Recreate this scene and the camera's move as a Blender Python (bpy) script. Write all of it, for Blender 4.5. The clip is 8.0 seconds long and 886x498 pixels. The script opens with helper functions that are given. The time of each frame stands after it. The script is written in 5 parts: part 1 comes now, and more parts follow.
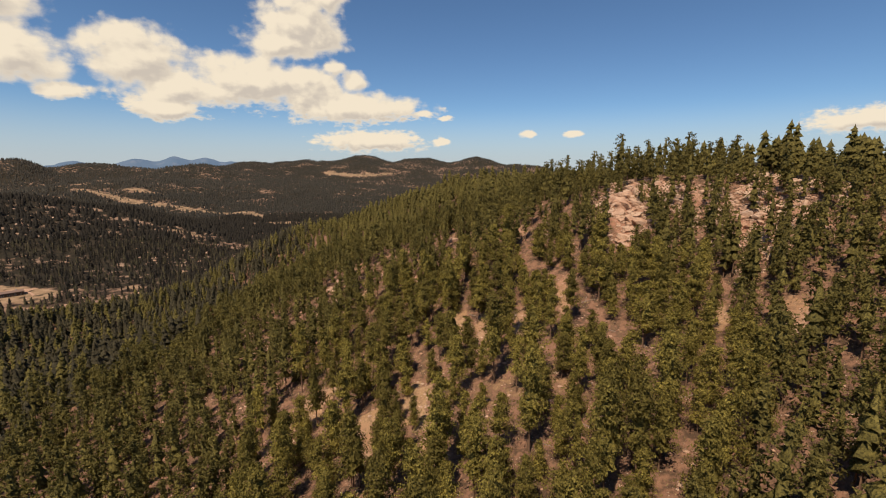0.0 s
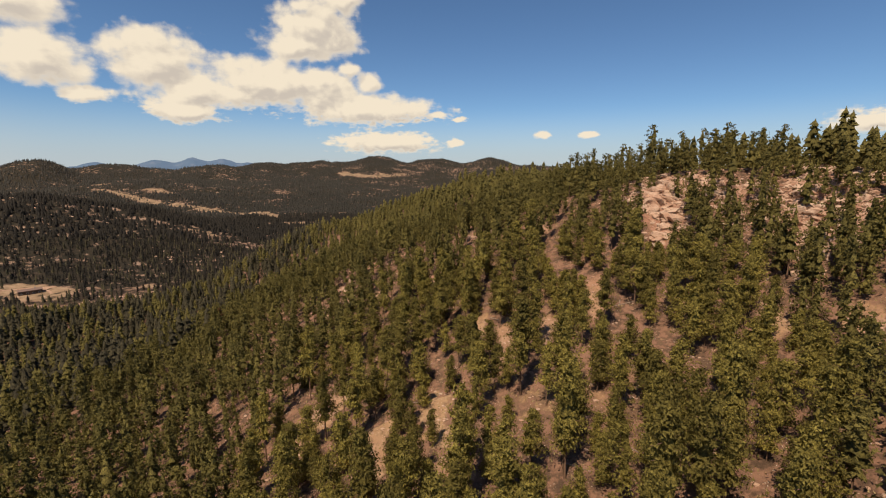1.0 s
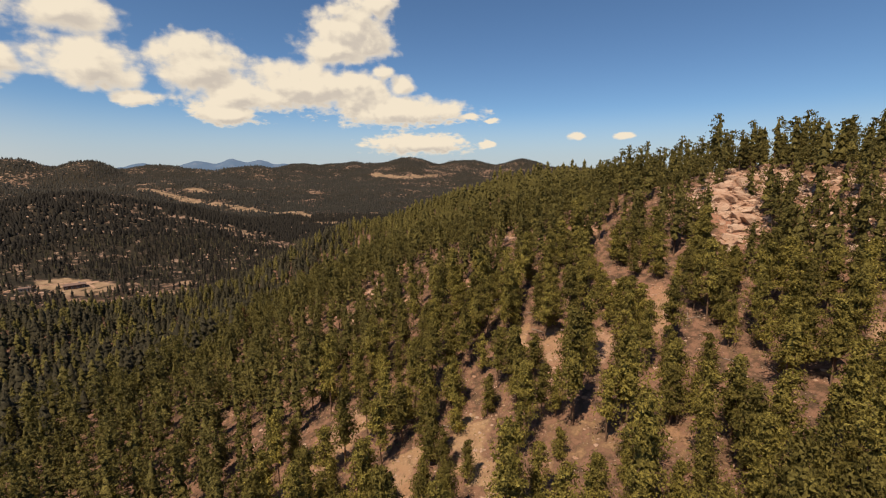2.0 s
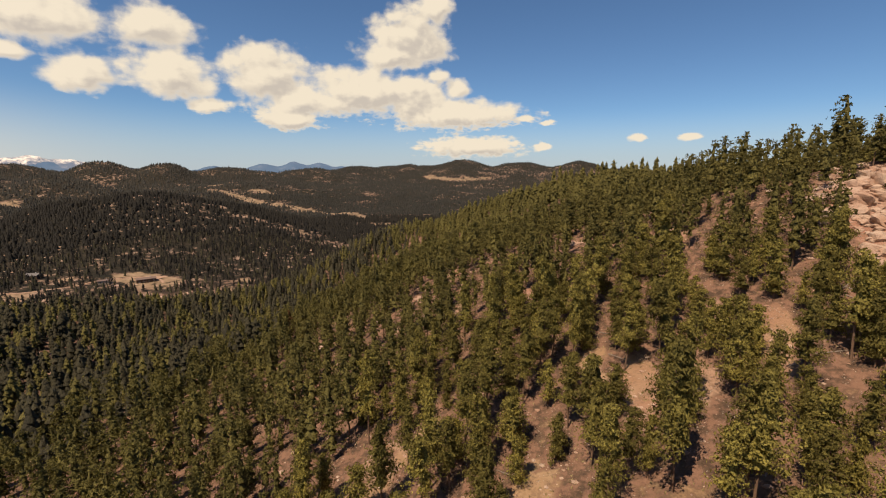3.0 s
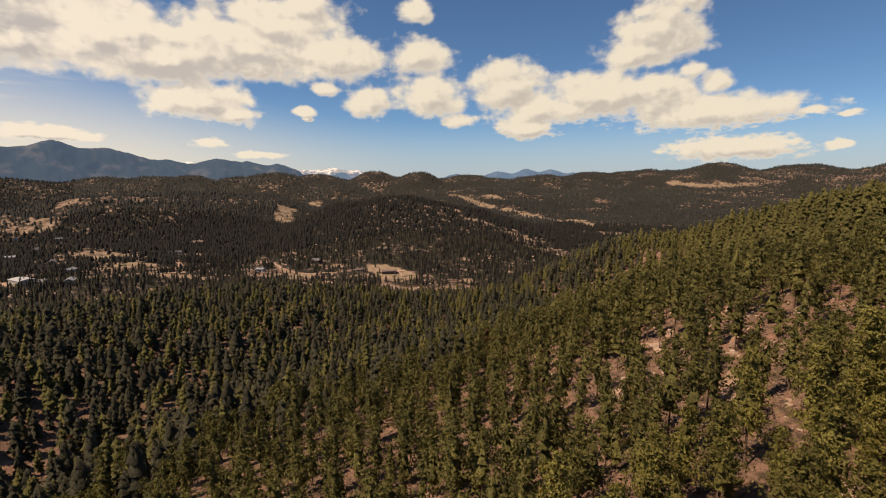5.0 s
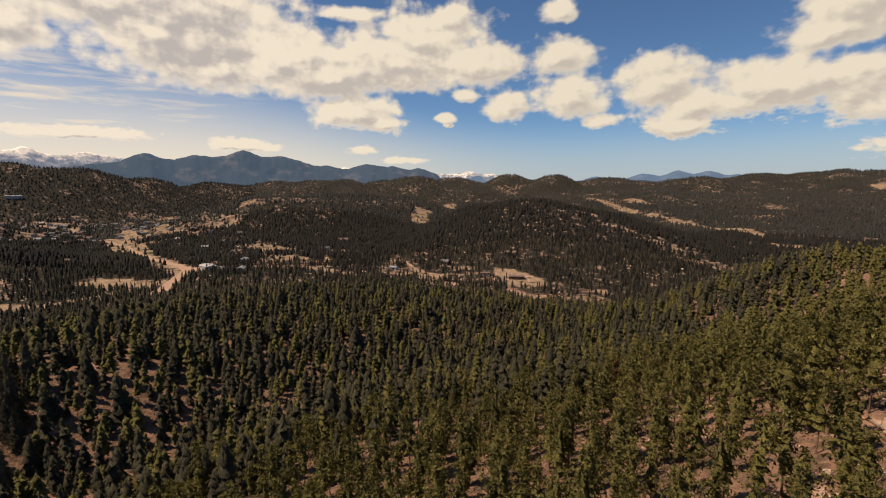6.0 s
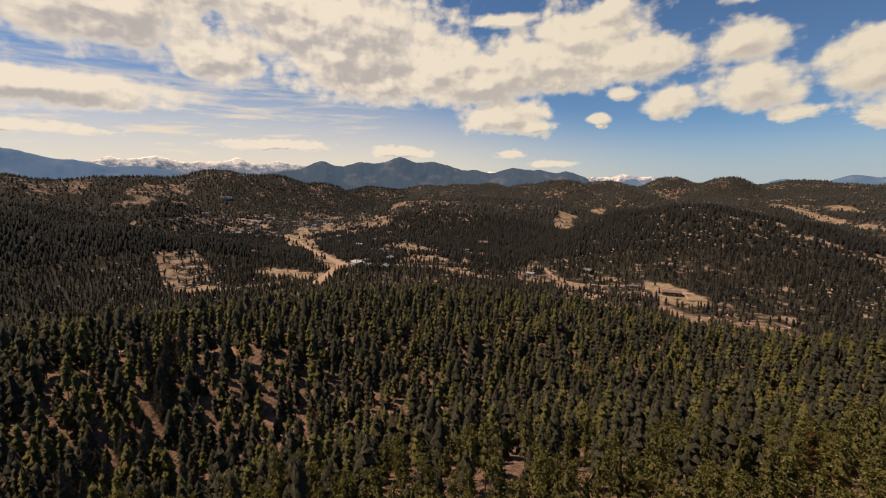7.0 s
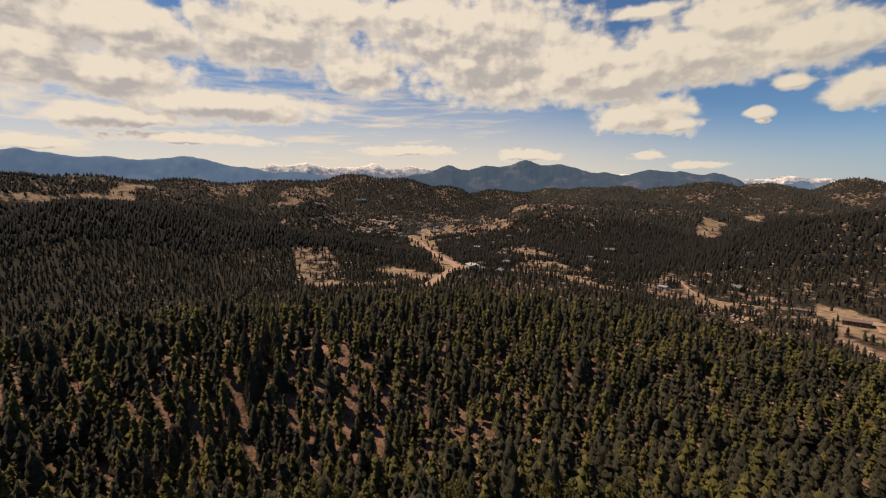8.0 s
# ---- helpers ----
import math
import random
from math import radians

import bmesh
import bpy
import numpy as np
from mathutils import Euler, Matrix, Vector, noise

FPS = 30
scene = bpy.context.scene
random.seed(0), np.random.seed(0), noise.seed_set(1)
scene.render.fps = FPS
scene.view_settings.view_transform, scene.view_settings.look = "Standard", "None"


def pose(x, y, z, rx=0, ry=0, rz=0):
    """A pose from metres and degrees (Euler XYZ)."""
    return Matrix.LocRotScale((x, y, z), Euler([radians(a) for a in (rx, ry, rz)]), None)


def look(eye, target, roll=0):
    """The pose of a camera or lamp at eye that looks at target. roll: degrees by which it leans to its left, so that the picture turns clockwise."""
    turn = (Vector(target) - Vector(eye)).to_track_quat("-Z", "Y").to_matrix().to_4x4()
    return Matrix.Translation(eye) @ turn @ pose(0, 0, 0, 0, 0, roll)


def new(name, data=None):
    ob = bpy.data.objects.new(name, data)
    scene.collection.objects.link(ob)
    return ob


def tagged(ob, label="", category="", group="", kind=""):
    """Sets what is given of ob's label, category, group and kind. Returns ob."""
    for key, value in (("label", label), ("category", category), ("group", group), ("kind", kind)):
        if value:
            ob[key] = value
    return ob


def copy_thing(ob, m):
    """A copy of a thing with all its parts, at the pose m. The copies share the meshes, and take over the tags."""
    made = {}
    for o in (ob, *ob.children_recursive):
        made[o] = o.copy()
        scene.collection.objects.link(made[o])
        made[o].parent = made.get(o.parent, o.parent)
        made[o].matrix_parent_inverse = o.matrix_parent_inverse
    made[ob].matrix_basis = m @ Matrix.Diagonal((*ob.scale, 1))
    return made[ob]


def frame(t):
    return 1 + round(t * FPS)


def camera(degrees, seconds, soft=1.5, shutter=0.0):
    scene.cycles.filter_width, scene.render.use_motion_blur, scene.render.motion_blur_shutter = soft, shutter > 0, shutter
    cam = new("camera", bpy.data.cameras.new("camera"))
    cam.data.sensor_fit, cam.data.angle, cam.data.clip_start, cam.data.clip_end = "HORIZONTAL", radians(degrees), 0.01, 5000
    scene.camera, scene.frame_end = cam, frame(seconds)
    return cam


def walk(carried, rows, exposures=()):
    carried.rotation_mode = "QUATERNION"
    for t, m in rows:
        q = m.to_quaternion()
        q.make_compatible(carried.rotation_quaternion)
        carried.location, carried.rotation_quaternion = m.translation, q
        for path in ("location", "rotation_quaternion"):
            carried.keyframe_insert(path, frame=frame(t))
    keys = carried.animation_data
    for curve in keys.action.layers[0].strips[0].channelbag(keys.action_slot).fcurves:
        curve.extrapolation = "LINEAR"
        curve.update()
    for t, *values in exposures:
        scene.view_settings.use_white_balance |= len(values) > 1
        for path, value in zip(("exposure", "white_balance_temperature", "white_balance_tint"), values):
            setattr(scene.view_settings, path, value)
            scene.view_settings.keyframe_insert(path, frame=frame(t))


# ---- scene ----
cam = camera(89.7, 8.0, soft=1.15)
METRES, EYE, TILT, LEAN, TURN = 100.0, 85.0, -10.5, 0.0, 0.0
ROWS = [
    (0.0, 0.0, 0.0, 0.0, -0.0, 0.0, 0.0),
    (0.5, -0.0056, 0.0304, -0.0043, 0.3, 0.04, -0.01),
    (1.0, -0.012, 0.0689, -0.0065, 1.72, 0.13, -0.28),
    (1.5, -0.0189, 0.1136, -0.0072, 3.73, 0.23, -0.73),
    (3.0, -0.0478, 0.2701, -0.0025, 12.26, 0.4, -2.35),
    (3.5, -0.0617, 0.3292, 0.0007, 18.99, 0.25, -3.62),
    (4.0, -0.0789, 0.3907, 0.0045, 27.35, -0.07, -4.93),
    (5.5, -0.1616, 0.5743, 0.0196, 48.29, -1.71, -7.3),
    (6.0, -0.2008, 0.6356, 0.024, 57.88, -2.8, -8.37),
    (6.5, -0.2484, 0.6968, 0.0291, 67.67, -4.05, -9.21),
    (7.0, -0.3043, 0.7543, 0.0323, 76.5, -5.24, -9.66),
    (7.5, -0.3686, 0.8071, 0.0355, 84.18, -6.37, -9.8),
    (8.0, -0.44, 0.8515, 0.0358, 92.55, -7.57, -10.07),
]
walk(cam, [(t, pose(0, 0, EYE, TILT, LEAN, TURN) @ pose(METRES * x, METRES * y, METRES * z, 90 + pitch, roll, yaw)) for t, x, y, z, yaw, pitch, roll in ROWS],
     exposures=[(0.0, 0.47), (4.0, 0.46), (5.5, 0.38), (7.0, 0.30), (8.0, 0.24)])

# ---- world, sun, exposure ----
SUN_AZ, SUN_EL = 152.0, 58.0          # degrees left of north, degrees up


def heading(az, el=0.0):
    """Unit way towards an azimuth (degrees left of +y) and an elevation."""
    a, e = radians(az), radians(el)
    return Vector((-math.sin(a) * math.cos(e), math.cos(a) * math.cos(e), math.sin(e)))


class Nodes:
    """Short hand for wiring node trees."""

    def __init__(self, tree):
        self.tree, self.n, self.l = tree, tree.nodes, tree.links
        self.n.clear()

    def wire(self, value, socket):
        if isinstance(value, bpy.types.NodeSocket):
            self.l.new(value, socket)
        elif value is not None:
            socket.default_value = value

    def math(self, op, a, b=None, c=None, clamp=False):
        node = self.n.new("ShaderNodeMath")
        node.operation, node.use_clamp = op, clamp
        for v, s in zip((a, b, c), node.inputs):
            self.wire(v, s)
        return node.outputs[0]

    def vec(self, op, a, b=None, c=None):
        node = self.n.new("ShaderNodeVectorMath")
        node.operation = op
        for v, s in zip((a, b, c), node.inputs):
            self.wire(v, s)
        return node.outputs["Value"] if op in ("LENGTH", "DOT_PRODUCT") else node.outputs[0]

    def noise(self, vector, scale, detail=4.0, rough=0.55, warp=0.0, colour=False):
        node = self.n.new("ShaderNodeTexNoise")
        self.wire(vector, node.inputs["Vector"])
        node.inputs["Scale"].default_value = scale
        node.inputs["Detail"].default_value = detail
        node.inputs["Roughness"].default_value = rough
        node.inputs["Distortion"].default_value = warp
        return node.outputs["Color" if colour else "Fac"]

    def ramp(self, fac, lo, hi, smooth=True):
        node = self.n.new("ShaderNodeMapRange")
        node.interpolation_type = "SMOOTHSTEP" if smooth else "LINEAR"
        self.wire(fac, node.inputs["Value"])
        self.wire(lo, node.inputs["From Min"])
        self.wire(hi, node.inputs["From Max"])
        return node.outputs["Result"]

    def mix(self, fac, a, b, blend="MIX"):
        node = self.n.new("ShaderNodeMix")
        node.data_type, node.blend_type = "RGBA", blend
        self.wire(fac, node.inputs[0])
        for v, s in ((a, node.inputs[6]), (b, node.inputs[7])):
            self.wire((*v, 1.0) if isinstance(v, tuple) and len(v) == 3 else v, s)
        return node.outputs[2]


# cumulus puffs: azimuth, elevation, half width, half height (degrees)
PUFFS_NORTH = [
    (50.0, 9.2, 3.0, 1.63), (42.5, 10.0, 5.1, 2.52), (32.9, 11.0, 5.3, 3.05), (29.3, 8.2, 6.1, 2.18), (22.4, 9.3, 6.6, 3.05), (16.1, 9.0, 4.7, 2.63),
    (10.9, 6.8, 9.2, 1.93), (30.7, 6.1, 3.9, 1.33), (39.1, 7.2, 2.4, 0.84), (13.1, 11.2, 1.5, 1.13), (11.0, 9.9, 1.8, 1.22), (2.6, 6.4, 1.3, 0.5),
    (-0.3, 5.8, 1.0, 0.36), (16.2, 15.6, 5.3, 3.19), (13.6, 18.4, 2.4, 1.77), (18.3, 13.5, 4.9, 1.79), (8.7, 3.1, 7.0, 1.37), (0.1, 3.0, 1.4, 0.44),
    (-10.7, 3.9, 1.0, 0.47), (-16.0, 3.9, 1.3, 0.44), (-42.4, 4.3, 4.6, 1.2),
]
PUFFS_NORTHWEST = [
    (58.2, 8.1, 1.2, 0.46), (57.8, 7.2, 0.7, 0.29), (43.9, 14.4, 3.9, 1.97), (55.3, 10.7, 1.7, 0.81), (44.4, 19.3, 2.1, 1.64), (43.7, 14.6, 3.8, 2.05),
    (58.0, 8.0, 1.2, 0.66), (85.7, 14.4, 8.8, 3.41), (89.3, 15.4, 4.8, 2.58), (77.2, 13.8, 7.1, 2.69), (71.8, 12.4, 8.5, 2.35), (63.7, 14.4, 9.3, 3.66),
    (59.6, 16.9, 7.4, 3.77), (54.3, 14.1, 6.9, 2.89), (57.5, 19.0, 3.7, 1.64), (69.0, 8.8, 5.1, 2.09), (65.3, 7.2, 2.8, 1.01), (55.1, 10.6, 1.5, 0.87),
    (83.3, 4.6, 1.9, 0.7), (79.1, 4.4, 1.4, 0.53), (68.1, 4.1, 1.8, 0.51),
]
PUFFS_WEST = [
    (133.7, 13.1, 5.7, 3.34), (127.9, 12.3, 6.8, 2.72), (127.9, 16.6, 9.8, 2.56), (112.5, 17.5, 9.5, 3.54), (102.4, 14.3, 5.0, 2.5), (107.4, 20.2, 8.6, 2.24),
    (117.7, 10.0, 10.3, 1.62), (128.7, 8.0, 6.7, 1.1), (88.5, 18.0, 12.9, 5.05), (83.0, 12.9, 5.8, 2.41), (77.7, 14.8, 8.7, 3.38), (94.0, 19.9, 6.1, 2.97),
    (134.4, 5.1, 3.5, 0.69), (121.9, 6.2, 7.3, 0.67), (68.7, 19.2, 3.9, 0.84), (97.0, 5.3, 5.5, 0.62), (82.5, 4.6, 2.8, 0.69), (63.4, 2.9, 3.1, 0.41),
    (140.0, 18.0, 9.0, 5.0),
]


def make_world():
    world = bpy.data.worlds.new("sky")
    scene.world = world
    world.use_nodes = True
    k = Nodes(world.node_tree)
    sky = k.n.new("ShaderNodeTexSky")
    sky.sky_type, sky.sun_disc = "NISHITA", False
    sky.sun_elevation, sky.sun_rotation = radians(SUN_EL), radians(-SUN_AZ)
    sky.altitude, sky.air_density, sky.dust_density, sky.ozone_density = 2300, 1.0, 0.6, 1.6
    way = k.n.new("ShaderNodeTexCoord").outputs["Generated"]
    xyz = k.n.new("ShaderNodeSeparateXYZ")
    k.l.new(way, xyz.inputs[0])
    az = k.math("MULTIPLY", k.math("ARCTAN2", k.math("MULTIPLY", xyz.outputs[0], -1.0), xyz.outputs[1]), 57.2958)
    el = k.math("MULTIPLY", k.math("ARCSINE", xyz.outputs[2]), 57.2958)
    join = k.n.new("ShaderNodeCombineXYZ")
    k.l.new(az, join.inputs[0])
    k.l.new(el, join.inputs[1])
    plain = join.outputs[0]
    swirl = k.vec("SUBTRACT", k.noise(plain, 0.22, 3.0, 0.5, colour=True), (0.5, 0.5, 0.5))
    bent = k.vec("MULTIPLY_ADD", swirl, (1.2, 0.6, 0.0), plain)
    tatter = k.math("SUBTRACT", k.noise(k.vec("MULTIPLY", plain, (0.8, 1.7, 1.0)), 1.3, 3.0, 0.55), 0.5)
    tatter = k.math("MULTIPLY", k.math("MULTIPLY", tatter, k.ramp(el, 8.5, 5.5)), 1.2)

    def bubbles(where, scale):
        """Rounded heads: highest in the middle of each cell."""
        node = k.n.new("ShaderNodeTexVoronoi")
        node.feature, node.voronoi_dimensions = "SMOOTH_F1", "2D"
        node.inputs["Scale"].default_value = scale
        node.inputs["Smoothness"].default_value = 0.35
        k.wire(where, node.inputs["Vector"])
        return k.math("SUBTRACT", 0.42, node.outputs["Distance"])

    west = k.ramp(az, 40.0, 100.0)
    heaps = k.noise(k.vec("MULTIPLY", bent, (0.45, 1.0, 1.0)), 0.22, 2.0, 0.5)

    def field(where, detail):
        """How deep a point lies inside the clouds: above 0 within."""
        near = None
        for a, e, ra, re in PUFFS_NORTH + PUFFS_NORTHWEST + PUFFS_WEST:
            d = k.vec("LENGTH", k.vec("MULTIPLY_ADD", where, (1 / ra, 1 / re, 0.0), (-a / ra, -e / re, 0.0)))
            near = d if near is None else k.math("SMOOTH_MIN", near, d, 0.25)
        lumps = k.noise(k.vec("MULTIPLY", where, (0.5, 1.0, 1.0)), 0.55, detail, 0.5)
        body = k.math("ADD", k.math("SUBTRACT", 1.0, near), k.math("MULTIPLY", k.math("SUBTRACT", lumps, 0.5), 1.1))
        rough = k.vec("MULTIPLY_ADD", k.vec("SUBTRACT", k.noise(where, 1.6, 3.0, 0.6, colour=True), (0.5, 0.5, 0.5)), (0.7, 0.7, 0.0), where)
        body = k.math("MULTIPLY_ADD", bubbles(rough, 0.36), 0.42, body)
        body = k.math("MULTIPLY_ADD", bubbles(rough, 1.0), 0.20, body)
        body = k.math("MULTIPLY_ADD", k.math("SUBTRACT", k.noise(where, 1.1, 6.0, 0.6), 0.5), 0.28, body)
        return k.math("ADD", body, k.math("MULTIPLY_ADD", west, 0.16, tatter))
    body = field(bent, 4.5)
    cover = k.ramp(body, -0.16, 0.36)
    # cloud that lies towards the sun shades what is below it
    above = field(k.vec("ADD", bent, (0.7, 0.9, 0.0)), 3.0)
    deep = k.math("ADD", k.math("MULTIPLY", k.math("SUBTRACT", above, body), 1.25), k.math("MULTIPLY", k.math("SUBTRACT", heaps, 0.5), 1.5))
    shade = k.math("MULTIPLY", k.ramp(deep, -0.36, 0.48), k.math("MULTIPLY_ADD", west, 0.12, 0.70))
    shade = k.math("MULTIPLY", shade, k.ramp(body, 0.0, 0.5))
    cloud = k.mix(shade, k.mix(west, (0.98, 0.85, 0.66), (1.07, 0.92, 0.74)), k.mix(west, (0.53, 0.47, 0.425), (0.49, 0.45, 0.45)))
    # thin streaks low in the west
    streak = k.noise(k.vec("MULTIPLY", plain, (0.12, 1.1, 1.0)), 0.9, 5.0, 0.6)
    veil = k.math("MULTIPLY", k.ramp(streak, 0.28, 0.72), k.math("MULTIPLY", k.ramp(az, 66.0, 100.0), k.ramp(el, 18.0, 8.0)))
    low = k.math("MULTIPLY", k.ramp(el, k.math("MULTIPLY_ADD", west, 8.0, 7.5), 0.0), k.math("MULTIPLY_ADD", west, 0.14, 0.78))
    veil = k.math("MAXIMUM", k.math("MULTIPLY", veil, 0.92), low)
    mist = k.mix(k.ramp(az, 40.0, 88.0), (0.52, 0.56, 0.61), (1.08, 0.89, 0.67))
    air = k.n.new("ShaderNodeBackground")
    k.l.new(k.mix(1.0, sky.outputs[0], (0.81, 1.0, 1.13), "MULTIPLY"), air.inputs[0])
    air.inputs[1].default_value = 0.063
    puff = k.n.new("ShaderNodeBackground")
    k.l.new(cloud, puff.inputs[0])
    puff.inputs[1].default_value = 0.665
    haze = k.n.new("ShaderNodeBackground")
    k.l.new(mist, haze.inputs[0])
    haze.inputs[1].default_value = 0.66
    a = k.n.new("ShaderNodeMixShader")
    b = k.n.new("ShaderNodeMixShader")
    out = k.n.new("ShaderNodeOutputWorld")
    k.l.new(veil, a.inputs[0])
    k.l.new(air.outputs[0], a.inputs[1])
    k.l.new(haze.outputs[0], a.inputs[2])
    k.l.new(cover, b.inputs[0])
    k.l.new(a.outputs[0], b.inputs[1])
    k.l.new(puff.outputs[0], b.inputs[2])
    k.l.new(b.outputs[0], out.inputs[0])


make_world()
sun_data = bpy.data.lights.new("sun", "SUN")
sun_data.energy, sun_data.angle, sun_data.color = 4.4, radians(0.6), (1.0, 0.795, 0.59)
sun = new("sun", sun_data)
sun.matrix_world = look(heading(SUN_AZ, SUN_EL) * 400, (0, 0, 0))


# ---- materials ----
def material(name, rough=0.9, specular=0.2):
    m = bpy.data.materials.new(name)
    m.use_nodes = True
    k = Nodes(m.node_tree)
    out = k.n.new("ShaderNodeOutputMaterial")
    bsdf = k.n.new("ShaderNodeBsdfPrincipled")
    bsdf.inputs["Roughness"].default_value = rough
    bsdf.inputs["Specular IOR Level"].default_value = specular
    k.l.new(bsdf.outputs[0], out.inputs[0])
    where = k.n.new("ShaderNodeNewGeometry").outputs["Position"]
    return m, k, bsdf, where, out


def bump(k, bsdf, height, strength, distance):
    node = k.n.new("ShaderNodeBump")
    node.inputs["Strength"].default_value, node.inputs["Distance"].default_value = strength, distance
    k.l.new(height, node.inputs["Height"])
    k.l.new(node.outputs[0], bsdf.inputs["Normal"])


def foliage(name, dark, light, glow=0.25, own=True, vary=0.85):
    """Needles: colour from tree to tree and clump to clump, some light passing through."""
    m, k, bsdf, where, out = material(name, 0.75, 0.15)
    trees = k.noise(where, 0.13, 2.0)
    tufts = k.noise(where, 1.1, 3.0)
    fac = k.math("ADD", k.math("MULTIPLY", k.math("SUBTRACT", trees, 0.5), 1.8), k.math("MULTIPLY", tufts, 0.9), clamp=True)
    if own:
        info = k.n.new("ShaderNodeObjectInfo").outputs["Random"]
        fac = k.math("ADD", fac, k.math("MULTIPLY", k.math("SUBTRACT", info, 0.5), 0.9), clamp=True)
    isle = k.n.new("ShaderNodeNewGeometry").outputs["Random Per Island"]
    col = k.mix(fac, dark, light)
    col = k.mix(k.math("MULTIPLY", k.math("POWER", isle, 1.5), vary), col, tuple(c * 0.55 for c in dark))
    # fine dark noise paints shaded gaps between the sprays into the colour
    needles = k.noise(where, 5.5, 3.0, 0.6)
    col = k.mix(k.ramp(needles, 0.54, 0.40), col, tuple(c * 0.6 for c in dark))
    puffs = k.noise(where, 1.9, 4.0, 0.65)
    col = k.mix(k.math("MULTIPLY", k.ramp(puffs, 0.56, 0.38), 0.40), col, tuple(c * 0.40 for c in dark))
    bump(k, bsdf, puffs, 0.6, 0.5)
    k.l.new(col, bsdf.inputs["Base Color"])
    thin = k.n.new("ShaderNodeBsdfTranslucent")
    k.l.new(k.mix(1.0, col, (1.0, 1.0, 0.55), "MULTIPLY"), thin.inputs[0])
    both = k.n.new("ShaderNodeMixShader")
    both.inputs[0].default_value = glow
    k.l.new(bsdf.outputs[0], both.inputs[1])
    k.l.new(thin.outputs[0], both.inputs[2])
    k.l.new(both.outputs[0], out.inputs[0])
    return m


def bark_material(name, dark, light):
    m, k, bsdf, where, out = material(name, 0.95, 0.1)
    grain = k.noise(k.vec("MULTIPLY", where, (6.0, 6.0, 1.2)), 1.5, 4.0)
    k.l.new(k.mix(grain, dark, light), bsdf.inputs["Base Color"])
    bump(k, bsdf, grain, 0.6, 0.05)
    return m


def granite_material(name):
    m, k, bsdf, where, out = material(name, 0.9, 0.2)
    big = k.noise(where, 0.35, 4.0)
    small = k.noise(where, 2.5, 6.0, 0.65)
    col = k.mix(k.ramp(big, 0.35, 0.65), (0.36, 0.225, 0.155), (0.45, 0.33, 0.25))
    col = k.mix(k.ramp(small, 0.55, 0.72), col, (0.20, 0.15, 0.12))
    k.l.new(col, bsdf.inputs["Base Color"])
    bump(k, bsdf, small, 0.8, 0.3)
    return m


